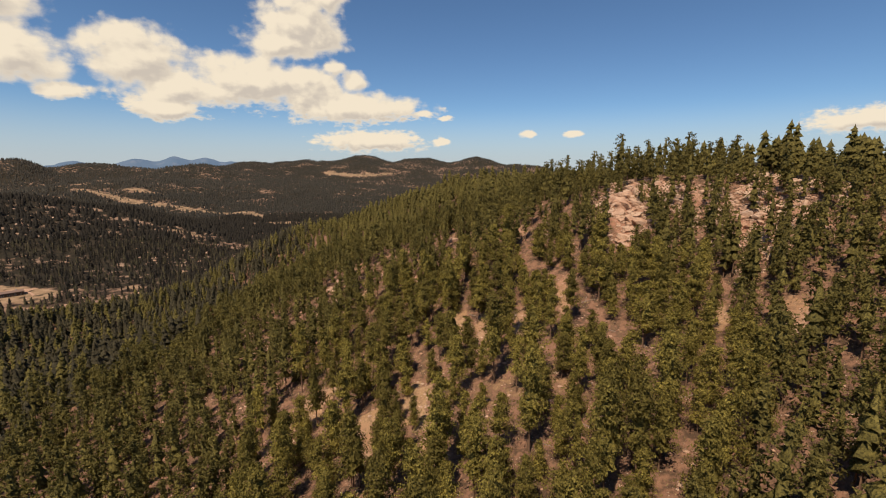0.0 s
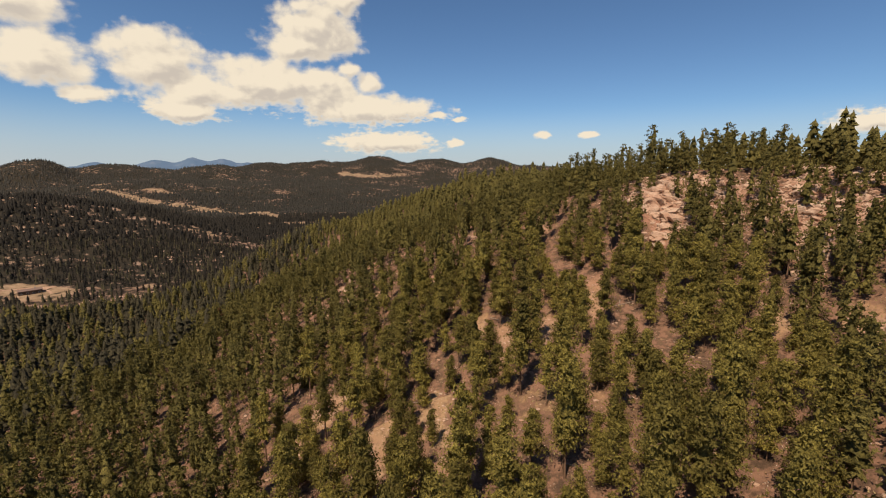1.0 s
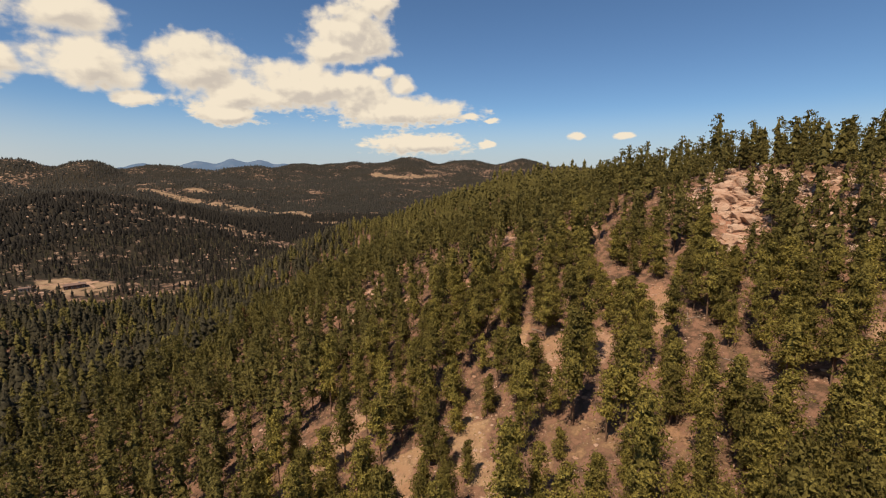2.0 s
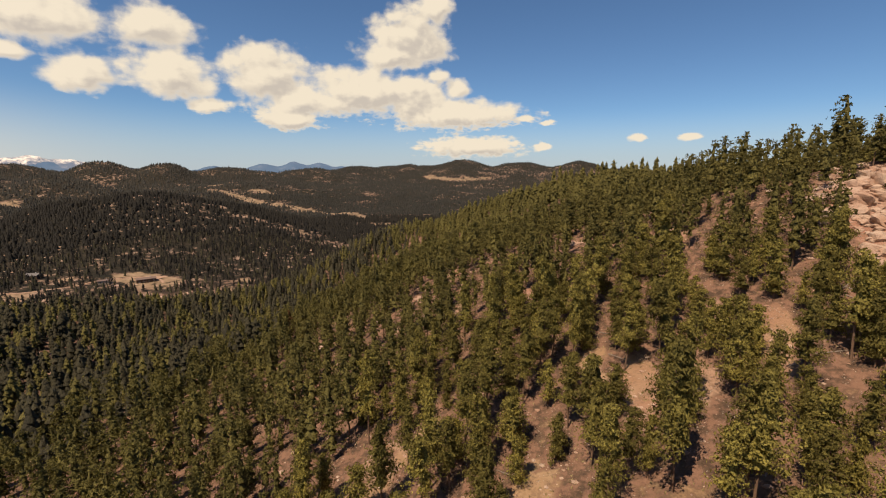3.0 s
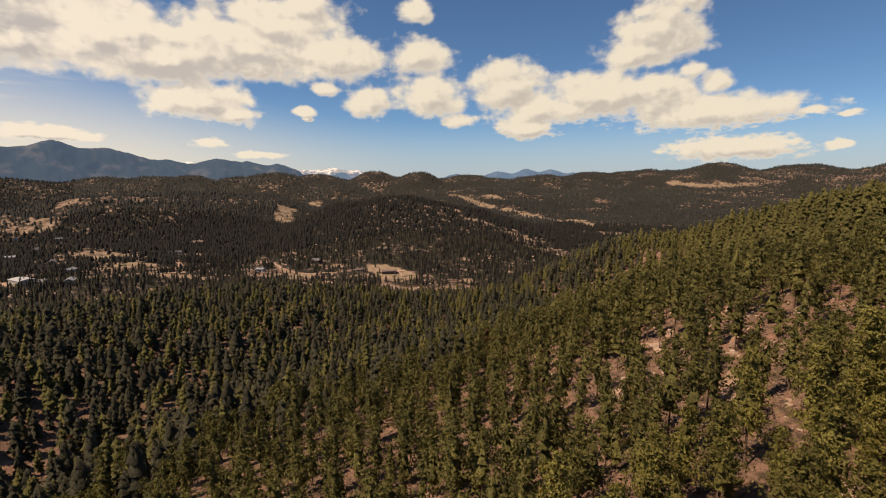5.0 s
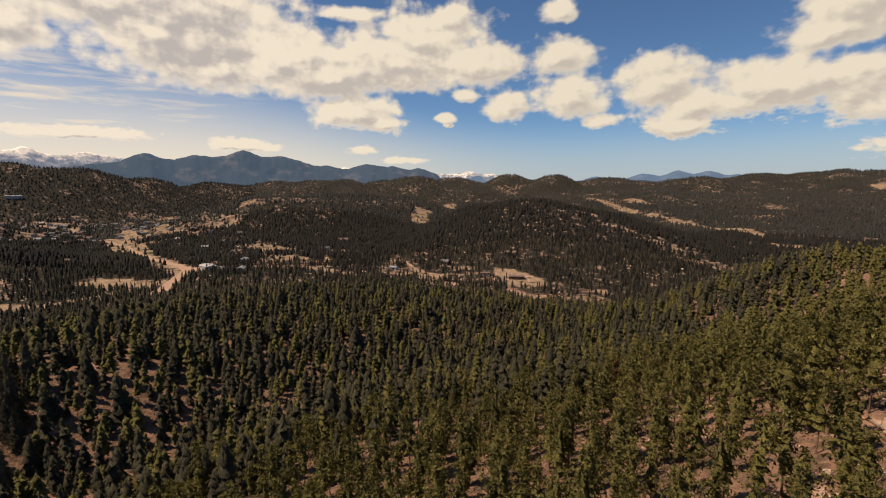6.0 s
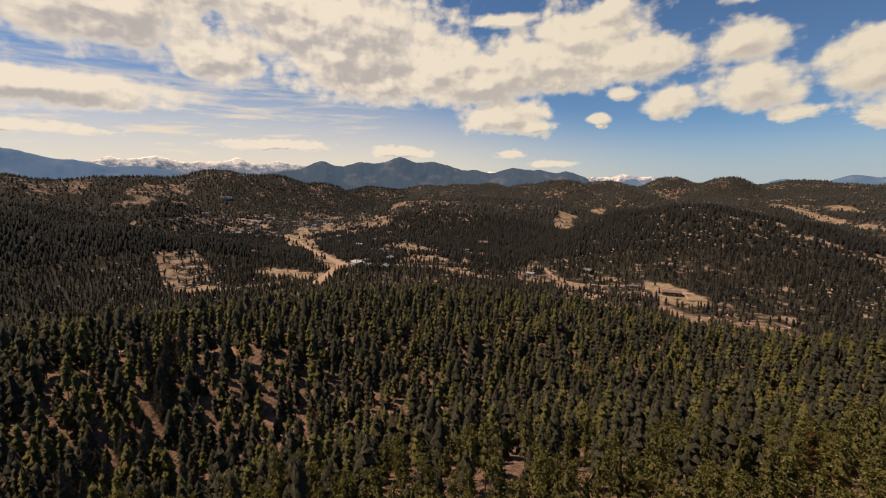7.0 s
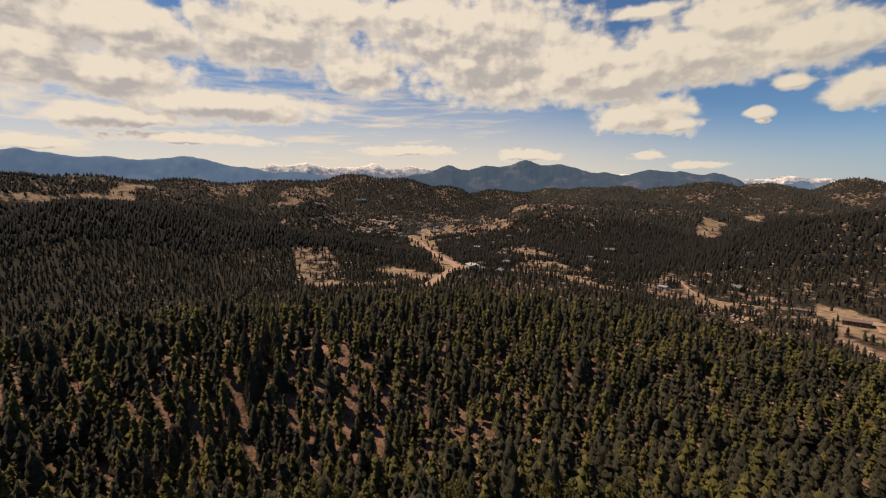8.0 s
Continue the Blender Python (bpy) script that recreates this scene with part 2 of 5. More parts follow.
def ground_material():
    """Decomposed granite with dry grass; brown needle litter wherever woods stand; far off, woodland and scrub."""
    m, k, bsdf, where, out = material("soil", 0.95, 0.1)
    cover = k.n.new("ShaderNodeAttribute")
    cover.attribute_name = "woods"
    woods = cover.outputs["Fac"]
    broad = k.noise(where, 0.018, 4.0)
    patch = k.noise(where, 0.16, 5.0, 0.6)
    grit = k.noise(where, 1.7, 6.0, 0.7)
    pebble = k.n.new("ShaderNodeTexVoronoi")
    pebble.inputs["Scale"].default_value = 2.6
    k.l.new(k.vec("ADD", where, k.vec("MULTIPLY", k.noise(where, 3.0, 2.0, colour=True), (0.3, 0.3, 0.3))), pebble.inputs["Vector"])
    stones = k.ramp(pebble.outputs["Distance"], 0.24, 0.12)
    stones = k.math("MULTIPLY", stones, k.ramp(k.noise(where, 0.45, 3.0), 0.45, 0.62))
    mottle = k.noise(where, 0.7, 6.0, 0.68)
    bare = k.mix(k.ramp(patch, 0.38, 0.62), (0.29, 0.155, 0.105), (0.35, 0.222, 0.160))
    bare = k.mix(k.math("MULTIPLY", k.ramp(broad, 0.5, 0.66), 0.5), bare, (0.33, 0.24, 0.12))
    bare = k.mix(k.math("MULTIPLY", k.ramp(mottle, 0.50, 0.64), 0.75), bare, (0.20, 0.125, 0.08))
    litter = k.mix(k.ramp(mottle, 0.38, 0.60), (0.078, 0.052, 0.036), (0.225, 0.130, 0.088))
    edge = k.math("ADD", k.math("MULTIPLY", k.math("SUBTRACT", patch, 0.5), 1.6), k.math("MULTIPLY", k.math("SUBTRACT", mottle, 0.5), 1.6))
    col = k.mix(k.ramp(k.math("ADD", woods, edge), 0.35, 0.8), bare, litter)
    col = k.mix(k.math("MULTIPLY", k.ramp(grit, 0.52, 0.70), 0.6), col, (0.13, 0.09, 0.06))
    col = k.mix(stones, col, (0.50, 0.40, 0.31))
    # distant woodland, too far to tell tree from tree
    off = k.vec("LENGTH", k.vec("MULTIPLY", k.vec("ADD", where, (30.0, -60.0, 0.0)), (1.0, 1.0, 0.0)))
    dots = k.noise(where, 0.075, 5.0, 0.72)
    open_land = k.noise(where, 0.0045, 5.0, 0.62)
    wide_off = k.ramp(off, 1000.0, 1700.0)
    share = k.math("SUBTRACT", woods, k.math("MULTIPLY", k.ramp(open_land, 0.50, 0.66), k.math("MULTIPLY", wide_off, 0.30)))
    wood = k.ramp(k.math("ADD", share, k.math("MULTIPLY", k.math("SUBTRACT", 0.5, dots), 4.0)), 0.10, 0.55)
    wood = k.math("MULTIPLY", wood, k.ramp(off, 260.0, 480.0))
    pale = k.mix(k.ramp(dots, 0.5, 0.66), (0.165, 0.106, 0.075), (0.285, 0.202, 0.148))
    col = k.mix(k.ramp(off, 260.0, 480.0), col, pale)
    grass = k.math("MULTIPLY", k.math("MULTIPLY", k.ramp(woods, 0.22, 0.05), k.ramp(off, 260.0, 480.0)), 0.75)
    col = k.mix(grass, col, k.mix(k.ramp(dots, 0.4, 0.62), (0.225, 0.160, 0.095), (0.315, 0.228, 0.142)))
    col = k.mix(wood, col, k.mix(k.ramp(dots, 0.35, 0.6), (0.020, 0.019, 0.014), (0.036, 0.030, 0.021)))
    k.l.new(col, bsdf.inputs["Base Color"])
    bump(k, bsdf, k.math("ADD", k.math("ADD", grit, mottle), k.math("MULTIPLY", stones, 0.6)), 0.8, 0.35)
    return m


SOIL = ground_material()
GRANITE = granite_material("granite")
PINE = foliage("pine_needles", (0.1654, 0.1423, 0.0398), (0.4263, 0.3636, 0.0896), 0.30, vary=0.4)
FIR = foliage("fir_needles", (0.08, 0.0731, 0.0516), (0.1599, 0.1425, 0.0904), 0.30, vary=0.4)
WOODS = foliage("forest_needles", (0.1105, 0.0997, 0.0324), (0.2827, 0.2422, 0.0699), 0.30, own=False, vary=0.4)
# fir green, also on gully pines: part of the gully's shade is in it
FIRSHADEWOODS = foliage("fir_and_shaded_pine_needles", (0.0656, 0.0612, 0.0413), (0.1607, 0.1441, 0.0791), 0.42, own=False, vary=0.4)
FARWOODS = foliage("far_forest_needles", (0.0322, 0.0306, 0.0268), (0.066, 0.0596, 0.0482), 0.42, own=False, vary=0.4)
# haze over the far pines is put into this paler, greyer colour
HAZEWOODS = foliage("haze_paled_needles", (0.0414, 0.0414, 0.0368), (0.0759, 0.0713, 0.0575), 0.15, own=False)
# western cloud shade and the crowns' own shade are put into this colour
CLOUDSHADEWOODS = foliage("cloud_shaded_needles", (0.0157, 0.016, 0.0148), (0.0314, 0.0303, 0.0258), 0.3, own=False)
BARK = bark_material("pine_bark", (0.080, 0.052, 0.036), (0.24, 0.155, 0.105))


# ---- the lie of the land ----
def lattice(ix, iy, seed):
    v = np.sin(ix * 127.1 + iy * 311.7 + seed * 74.7) * 43758.5453
    return v - np.floor(v)


def value_noise(x, y, seed=0):
    ix, iy = np.floor(x), np.floor(y)
    fx, fy = x - ix, y - iy
    fx, fy = fx * fx * (3 - 2 * fx), fy * fy * (3 - 2 * fy)
    a, b = lattice(ix, iy, seed), lattice(ix + 1, iy, seed)
    c, d = lattice(ix, iy + 1, seed), lattice(ix + 1, iy + 1, seed)
    return (a * (1 - fx) + b * fx) * (1 - fy) + (c * (1 - fx) + d * fx) * fy


def fractal(x, y, size, octaves=4, seed=0):
    """Sum of noise about 0, from -1 to 1, with its largest lumps size metres apart."""
    total, gain = np.zeros_like(x), 1.0
    for o in range(octaves):
        total += gain * (value_noise(x / size + 17.3 * o, y / size - 9.1 * o, seed + o) - 0.5)
        size, gain = size * 0.48, gain * 0.5
    return total


BASE = -30.0
# slopes and spurs close by: centre x, y, rise, half widths along and across, turn
SPURS = [
    (151, 55, 90.5, 117, 186, -17), (11.1, 257.7, 48.3, 43, 119, 43), (-38.7, 36.9, 21.7, 79, 114, 6), (56, 120, 20.5, 35, 22, -30),
    (-22.4, 157.4, 35.9, 42, 66, 35), (-174.8, -34.8, 31.6, 67, 130, 15), (-317.1, 49.8, 22.5, 249, 96, -14), (-233, 201.4, 24.9, 49, 98, -21),
    (-125.6, 337.5, 31.6, 40, 74, 4), (-133.9, 43.3, -17.2, 24, 60, 18), (69, 16, 13.5, 22, 76, -21), (-107.8, 125.3, 15, 49, 77, -4),
    (-88.8, 22.2, -4.6, 60, 57, 0), (55.6, 374.5, 66.1, 95, 104, 7),
]
HUB = (-35.0, 75.0, 74.0)
# hills beyond the valley: azimuth and distance from the hub, elevation of the top, half width in degrees, half depth in metres
HILLS_MIDDLE = [
    (47, 800, -2.3, 7.5, 130), (37, 760, -4.6, 6, 110), (54.5, 880, -3.4, 4.2, 120), (29, 760, -7.6, 5, 90),
    (72, 1220, -1.0, 6, 170), (80, 1150, -1.4, 5, 140), (86, 1120, -3.3, 4, 100), (64, 1300, -1.6, 4, 150),
    (123, 800, -1.6, 6, 120), (131, 760, -0.8, 7, 140), (113, 720, -3.8, 5, 100), (105, 690, -5.6, 4, 80), (98.5, 660, -7.8, 3, 60), (108, 1270, -1.0, 2.8, 90),
]
HILLS_NORTH = [
    (50, 2600, 0.82, 2.7, 200), (44.2, 2500, 0.68, 2.3, 200), (47, 2550, 0.0, 5, 220), (38, 2700, 0.4, 5, 250), (35, 1800, -1.1, 8, 300),
    (20, 1900, -1.6, 8, 350), (28, 2500, 0.3, 6, 300), (23, 2900, 0.56, 4, 300), (9.5, 3000, 1.45, 3.4, 450), (-5, 2900, 1.32, 3.0, 450),
    (2, 3000, 1.25, 4, 450), (16, 3000, 0.88, 5, 400), (-11, 2800, 0.31, 4, 400), (-40, 1800, 1.0, 12, 300), (-70, 1500, 1.5, 14, 300),
]
HILLS_WEST = [
    (62, 1900, 0.91, 4.0, 230), (67, 2000, 0.14, 4, 230), (54, 1750, -0.49, 4, 200), (75, 2200, 0.31, 5, 250), (57, 2800, 0.6, 4, 250),
    (79, 2600, 0.32, 4, 250), (86, 2700, 0.25, 4, 250), (71, 2500, 0.44, 4, 250), (92, 2300, 0.9, 3, 200), (103, 2000, 2.23, 4.5, 230),
    (112, 1900, 1.53, 7, 200), (97, 2100, 1.65, 3.6, 200), (122, 1800, 1.42, 6, 220), (130, 1600, 1.47, 8, 200), (139, 1500, 2.1, 8, 200),
]
HILLS_BEHIND = [(152, 1100, 2.5, 9, 200), (175, 1000, 3, 14, 250), (200, 1200, 3, 14, 250), (230, 1300, 2, 14, 300), (260, 1400, 2, 14, 300)]
HILLS = HILLS_MIDDLE + HILLS_NORTH + HILLS_WEST + HILLS_BEHIND


def height(x, y, rough=True):
    """Metres up at x, y (arrays)."""
    x, y = np.asarray(x, float), np.asarray(y, float)
    z = np.full_like(x, BASE)
    for cx, cy, rise, ra, rb, turn in SPURS:
        c, s = math.cos(radians(turn)), math.sin(radians(turn))
        u, v = (c * (x - cx) + s * (y - cy)) / ra, (-s * (x - cx) + c * (y - cy)) / rb
        z = z + rise * np.exp(-0.5 * (u * u + v * v))
    far = np.hypot(x - HUB[0], y - HUB[1])
    z = z + np.clip(far - 1300, 0, None) * 0.018
    lift = np.zeros_like(x)
    for az, dist, el, wide, deep in HILLS:
        way = heading(az)
        cx, cy = HUB[0] + way.x * dist, HUB[1] + way.y * dist
        top = HUB[2] + dist * math.tan(radians(el)) - BASE - max(dist - 1300, 0) * 0.018
        u = ((x - cx) * way.x + (y - cy) * way.y) / deep
        v = (-(x - cx) * way.y + (y - cy) * way.x) / (dist * math.tan(radians(wide)))
        lift = lift + (max(top, 1) * np.exp(-0.5 * (u * u + v * v))) ** 3
    z = z + np.cbrt(lift)
    if rough:
        amp = np.clip(far / 60, 0, 4) + np.clip((far - 600) / 60, 0, 14)
        z = z + amp * fractal(x, y, 90.0, 4, 3) * 0.9 + 1.1 * fractal(x, y, 14.0, 4, 8)
    return z


def mesh_from(name, verts, faces, mat, smooth=False, slots=None):
    me = bpy.data.meshes.new(name)
    me.from_pydata(verts, [], faces)
    for m in (mat if isinstance(mat, (list, tuple)) else [mat]):
        me.materials.append(m)
    if slots is not None:
        me.polygons.foreach_set("material_index", slots)
    if smooth:
        me.polygons.foreach_set("use_smooth", np.ones(len(me.polygons), bool))
    me.update()
    return me


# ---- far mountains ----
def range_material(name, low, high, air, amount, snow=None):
    """Far slopes with the haze painted in: bluish base colours and a faint glow for airlight."""
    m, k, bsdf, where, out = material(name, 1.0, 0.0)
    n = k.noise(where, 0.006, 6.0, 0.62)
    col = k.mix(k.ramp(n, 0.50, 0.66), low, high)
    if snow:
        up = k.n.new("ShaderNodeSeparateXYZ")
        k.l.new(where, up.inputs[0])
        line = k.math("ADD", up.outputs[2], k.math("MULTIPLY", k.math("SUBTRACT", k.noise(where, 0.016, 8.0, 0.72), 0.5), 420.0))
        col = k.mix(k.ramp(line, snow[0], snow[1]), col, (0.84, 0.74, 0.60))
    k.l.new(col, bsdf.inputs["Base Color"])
    # the slopes themselves glow faintly in place of haze before them
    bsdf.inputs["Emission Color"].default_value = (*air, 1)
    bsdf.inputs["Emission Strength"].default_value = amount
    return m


def mountain_range(label, dist, start, stop, peaks, floor_el, mat, seed, rugged=0.12):
    """peaks: azimuth, elevation, half width, in degrees from the hub."""
    az = np.arange(start, stop, 0.12)
    el = np.full_like(az, floor_el)
    top = np.zeros_like(az)
    for a, e, w in peaks:
        top += (np.clip(e - floor_el, 0, None) * np.exp(-0.6 * np.abs((az - a) / w) ** 1.5)) ** 8
    el = el + top ** 0.125 + rugged * (fractal(az, az * 0 + seed, 3.2, 5, seed) + 0.8 * fractal(az, az * 0 + seed, 1.1, 5, seed + 2))
    rows = 22
    ends = np.clip(np.minimum(az - start, stop - az) / 3.0, 0, 1)
    el = (el + 1.6) * np.sin(ends * math.pi / 2) - 1.6
    verts = []
    for q in range(rows):
        s = q / (rows - 1)
        d = dist - 500 * (1 - s) + 40 * fractal(az, az * 0 + q * 0.25, 1.6, 3, seed + 5)
        e = (el + 1.6) * (1 - (1 - s) ** 1.25) - 1.6 + 0.16 * (1 - s) * fractal(az, az * 0 + q * 0.3, 1.2, 4, seed + 9) * 2
        z = HUB[2] + d * np.tan(np.radians(e))
        verts.append(np.stack([HUB[0] - np.sin(np.radians(az)) * d, HUB[1] + np.cos(np.radians(az)) * d, z], 1))
    m = len(az)
    back = verts[-1].copy()
    back[:, 2] = -60
    way = back[:, :2] - np.array(HUB[:2])
    back[:, :2] = np.array(HUB[:2]) + way * 1.02
    verts.append(back)
    f = [[q * m + i + 1, q * m + i, (q + 1) * m + i, (q + 1) * m + i + 1] for q in range(rows) for i in range(m - 1)]
    ob = new("mountain_range", mesh_from("mountain_range", np.vstack(verts).tolist(), f, mat, True))
    return tagged(ob, label, "mountain", kind="structure")


BLUE = range_material("hazed_blue_forest", (0.032, 0.042, 0.048), (0.085, 0.080, 0.072), (0.09, 0.13, 0.20), 0.37)
PALE = range_material("hazed_pale_forest", (0.05, 0.07, 0.09), (0.09, 0.10, 0.11), (0.13, 0.20, 0.32), 0.44)
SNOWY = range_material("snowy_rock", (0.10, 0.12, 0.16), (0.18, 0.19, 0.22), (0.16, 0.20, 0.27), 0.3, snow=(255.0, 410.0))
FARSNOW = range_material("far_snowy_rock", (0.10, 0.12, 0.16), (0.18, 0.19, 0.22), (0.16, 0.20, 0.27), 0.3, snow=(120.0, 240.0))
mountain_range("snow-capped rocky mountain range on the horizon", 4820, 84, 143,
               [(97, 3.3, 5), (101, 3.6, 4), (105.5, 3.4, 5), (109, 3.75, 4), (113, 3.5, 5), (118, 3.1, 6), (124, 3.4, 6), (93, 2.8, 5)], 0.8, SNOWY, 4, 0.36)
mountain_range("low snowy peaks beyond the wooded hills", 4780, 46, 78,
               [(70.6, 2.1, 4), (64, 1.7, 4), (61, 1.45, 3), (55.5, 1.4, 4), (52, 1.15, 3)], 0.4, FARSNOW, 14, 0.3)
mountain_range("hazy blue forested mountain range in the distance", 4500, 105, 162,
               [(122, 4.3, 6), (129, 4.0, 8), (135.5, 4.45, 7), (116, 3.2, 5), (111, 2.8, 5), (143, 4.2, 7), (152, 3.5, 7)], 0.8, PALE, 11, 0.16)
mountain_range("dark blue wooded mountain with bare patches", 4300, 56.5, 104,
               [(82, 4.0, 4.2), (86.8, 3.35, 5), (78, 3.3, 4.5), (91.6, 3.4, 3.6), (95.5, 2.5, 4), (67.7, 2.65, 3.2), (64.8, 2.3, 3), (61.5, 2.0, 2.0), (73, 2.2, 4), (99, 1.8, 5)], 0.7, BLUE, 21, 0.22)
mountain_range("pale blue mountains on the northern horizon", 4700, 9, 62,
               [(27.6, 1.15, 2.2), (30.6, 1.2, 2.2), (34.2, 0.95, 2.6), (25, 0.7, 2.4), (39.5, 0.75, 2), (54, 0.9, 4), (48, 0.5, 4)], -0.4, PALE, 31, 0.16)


# ---- where trees stand ----
# bare places: x, y, half widths, turn
BARE = [
    (-2, 58, 2.0, 9, 4), (-4, 68, 2.0, 8, 6), (8, 83, 2.3, 8, -10), (-12, 61, 2.2, 5, -12), (-26, 70, 2.0, 7, -32), (-21, 79, 1.8, 6, -30), (-6, 109, 2.4, 7, 15), (25, 88, 2.0, 8, -8), (-13, 67, 2.0, 5, -15), (-26, 77, 2.0, 5, -25),
    (-28, 70, 1.8, 5, -30), (-11, 97, 1.8, 4, 0), (46, 72, 2.0, 6, -20), (52, 63, 2.0, 6, -25), (15, 83, 2.0, 5, -10), (3, 88, 2.0, 5, 0),
    (21, 94, 2.0, 4, 0), (-20, 114, 2.2, 4, 20), (-27, 139, 3.0, 4, 0), (-36, 128, 2.0, 4, 20), (-47, 105, 2.0, 4, 20),
    (43, 108, 5, 6, 20), (51, 113, 5.5, 6, 0), (62, 87, 3.8, 5, 10), (70, 87, 3.5, 4.5, 0), (42, 100, 3, 4, 0), (76, 106, 4, 6, 0), (70, 100, 4, 4, 0),
    (60, 104, 3, 4, 0), (84, 96, 4, 7, 0), (7, 128, 2.4, 5, 0), (20, 118, 2.0, 5, 0), (46, 208, 3, 4, 0), (22, 200, 2.5, 4, 0),
]
GLADES = [
    (-200, 206, 5, 15, 30), (-155, 54, 2.5, 4, 0), (-159, 104, 3.5, 6, 10), (-139, 70, 3, 5, 0), (-157, 128, 3, 6, 30), (-182, 40, 3, 5, 20), (-215, -30, 4, 4, 0),
]
# open meadows and dirt strips farther off: from x, y to x, y, half width
MEADOWS_NORTH = [
    (-1071, 1312, -818, 1196, 24), (-934, 1330, -814, 1301, 17), (-750, 1168, -514, 1069, 19), (-494, 1083, -411, 1008, 20), (-364, 880, -308, 888, 26),
    (-292, 1040, -284, 1130, 11), (-640, 2481, -456, 2345, 42), (-456, 2345, -320, 2450, 42), (-950, 575, -1060, 640, 26), (-1200, 800, -1300, 880, 24),
    (-290, 480, -284, 476, 6), (-300, 414, -292, 412, 8), (-1190, 1420, -1040, 1400, 16),
]
MEADOWS_WEST = [
    (-505, -60, -476, 11, 13), (-476, 11, -518, 50, 16), (-946, -876, -1012, -828, 24), (-1012, -828, -1180, -790, 24), (-1190, -824, -1310, -832, 22),
    (-1535, -560, -1600, -490, 16), (-780, 189, -742, 212, 26), (-664, 187, -640, 205, 22), (-705, 280, -680, 295, 20), (-556, 148, -547, 185, 13),
    (-547, 185, -493, 233, 11), (-410, 388, -360, 377, 22), (-1040, -20, -1110, -30, 22), (-1420, -180, -1470, -120, 20), (-560, 78, -712, 53, 17), (-712, 53, -880, 18, 13), (-880, 18, -1040, -17, 30), (-538, 30, -578, -4, 18), (-1124, -4, -1290, 0, 30),
]
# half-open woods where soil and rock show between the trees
SPARSE = [
    (-380, 388, -288, 362, 34), (-530, 640, -452, 610, 30), (-452, 610, -413, 632, 24), (-365, 655, -300, 631, 34), (-620, -118, -511, -58, 26),
    (-1230, -218, -1436, -165, 80), (-1436, -165, -1458, -7, 60), (-1640, -535, -1720, -455, 50), (-1103, 224, -1130, 329, 40), (-790, 185, -640, 195, 60),
    (-1500, -714, -1640, -679, 30), (-470, 330, -400, 372, 34), (-720, 2770, -250, 2790, 210), (-1675, 912, -1554, 983, 40), (-500, 300, -560, 345, 30),
    (-1036, 57, -1454, 12, 60), (-1115, 95, -1029, 164, 42), (-1575, 78, -1674, -15, 60),
]


def along_strips(strips, x, y):
    """How far inside any of the strips: above 0 within, 1 on the middle line."""
    best = np.full_like(x, -9.0)
    for ax, ay, bx, by, half in strips:
        dx, dy = bx - ax, by - ay
        t = np.clip(((x - ax) * dx + (y - ay) * dy) / (dx * dx + dy * dy), 0, 1)
        best = np.maximum(best, 1 - np.hypot(x - ax - t * dx, y - ay - t * dy) / half)
    return best


def inside(spots, x, y, grow=1.0):
    """How far inside any of the spots: above 0 within."""
    best = np.full_like(x, -9.0)
    for cx, cy, ra, rb, turn in spots:
        c, s = math.cos(radians(turn)), math.sin(radians(turn))
        u, v = (c * (x - cx) + s * (y - cy)) / (ra * grow), (-s * (x - cx) + c * (y - cy)) / (rb * grow)
        best = np.maximum(best, 1 - np.hypot(u, v))
    return best


ROAD = [(-440, 50), (-484, 59), (-524, 66), (-560, 74), (-603, 78), (-642, 70), (-712, 53), (-828, 29), (-941, 5), (-1033, -17), (-1120, -60), (-1230, -96), (-1330, -124), (-1420, -200)]
TRACKS = [[(-389, 392), (-410, 382), (-429, 358), (-442, 332), (-462, 318), (-485, 312), (-515, 318), (-540, 326), (-575, 318)], [(-389, 392), (-372, 390), (-360, 378)], [(-575, 92), (-560, 140), (-565, 200), (-580, 230), (-640, 250)]]


def road_gap(x, y):
    """Distance to the nearest road's middle."""
    best = np.full_like(x, 1e9)
    for line, less in [(ROAD, 0.0)] + [(track, 4.0) for track in TRACKS]:
        for (ax, ay), (bx, by) in zip(line, line[1:]):
            dx, dy = bx - ax, by - ay
            t = np.clip(((x - ax) * dx + (y - ay) * dy) / (dx * dx + dy * dy), 0, 1)
            best = np.minimum(best, np.hypot(x - ax - t * dx, y - ay - t * dy) + less)
    return best


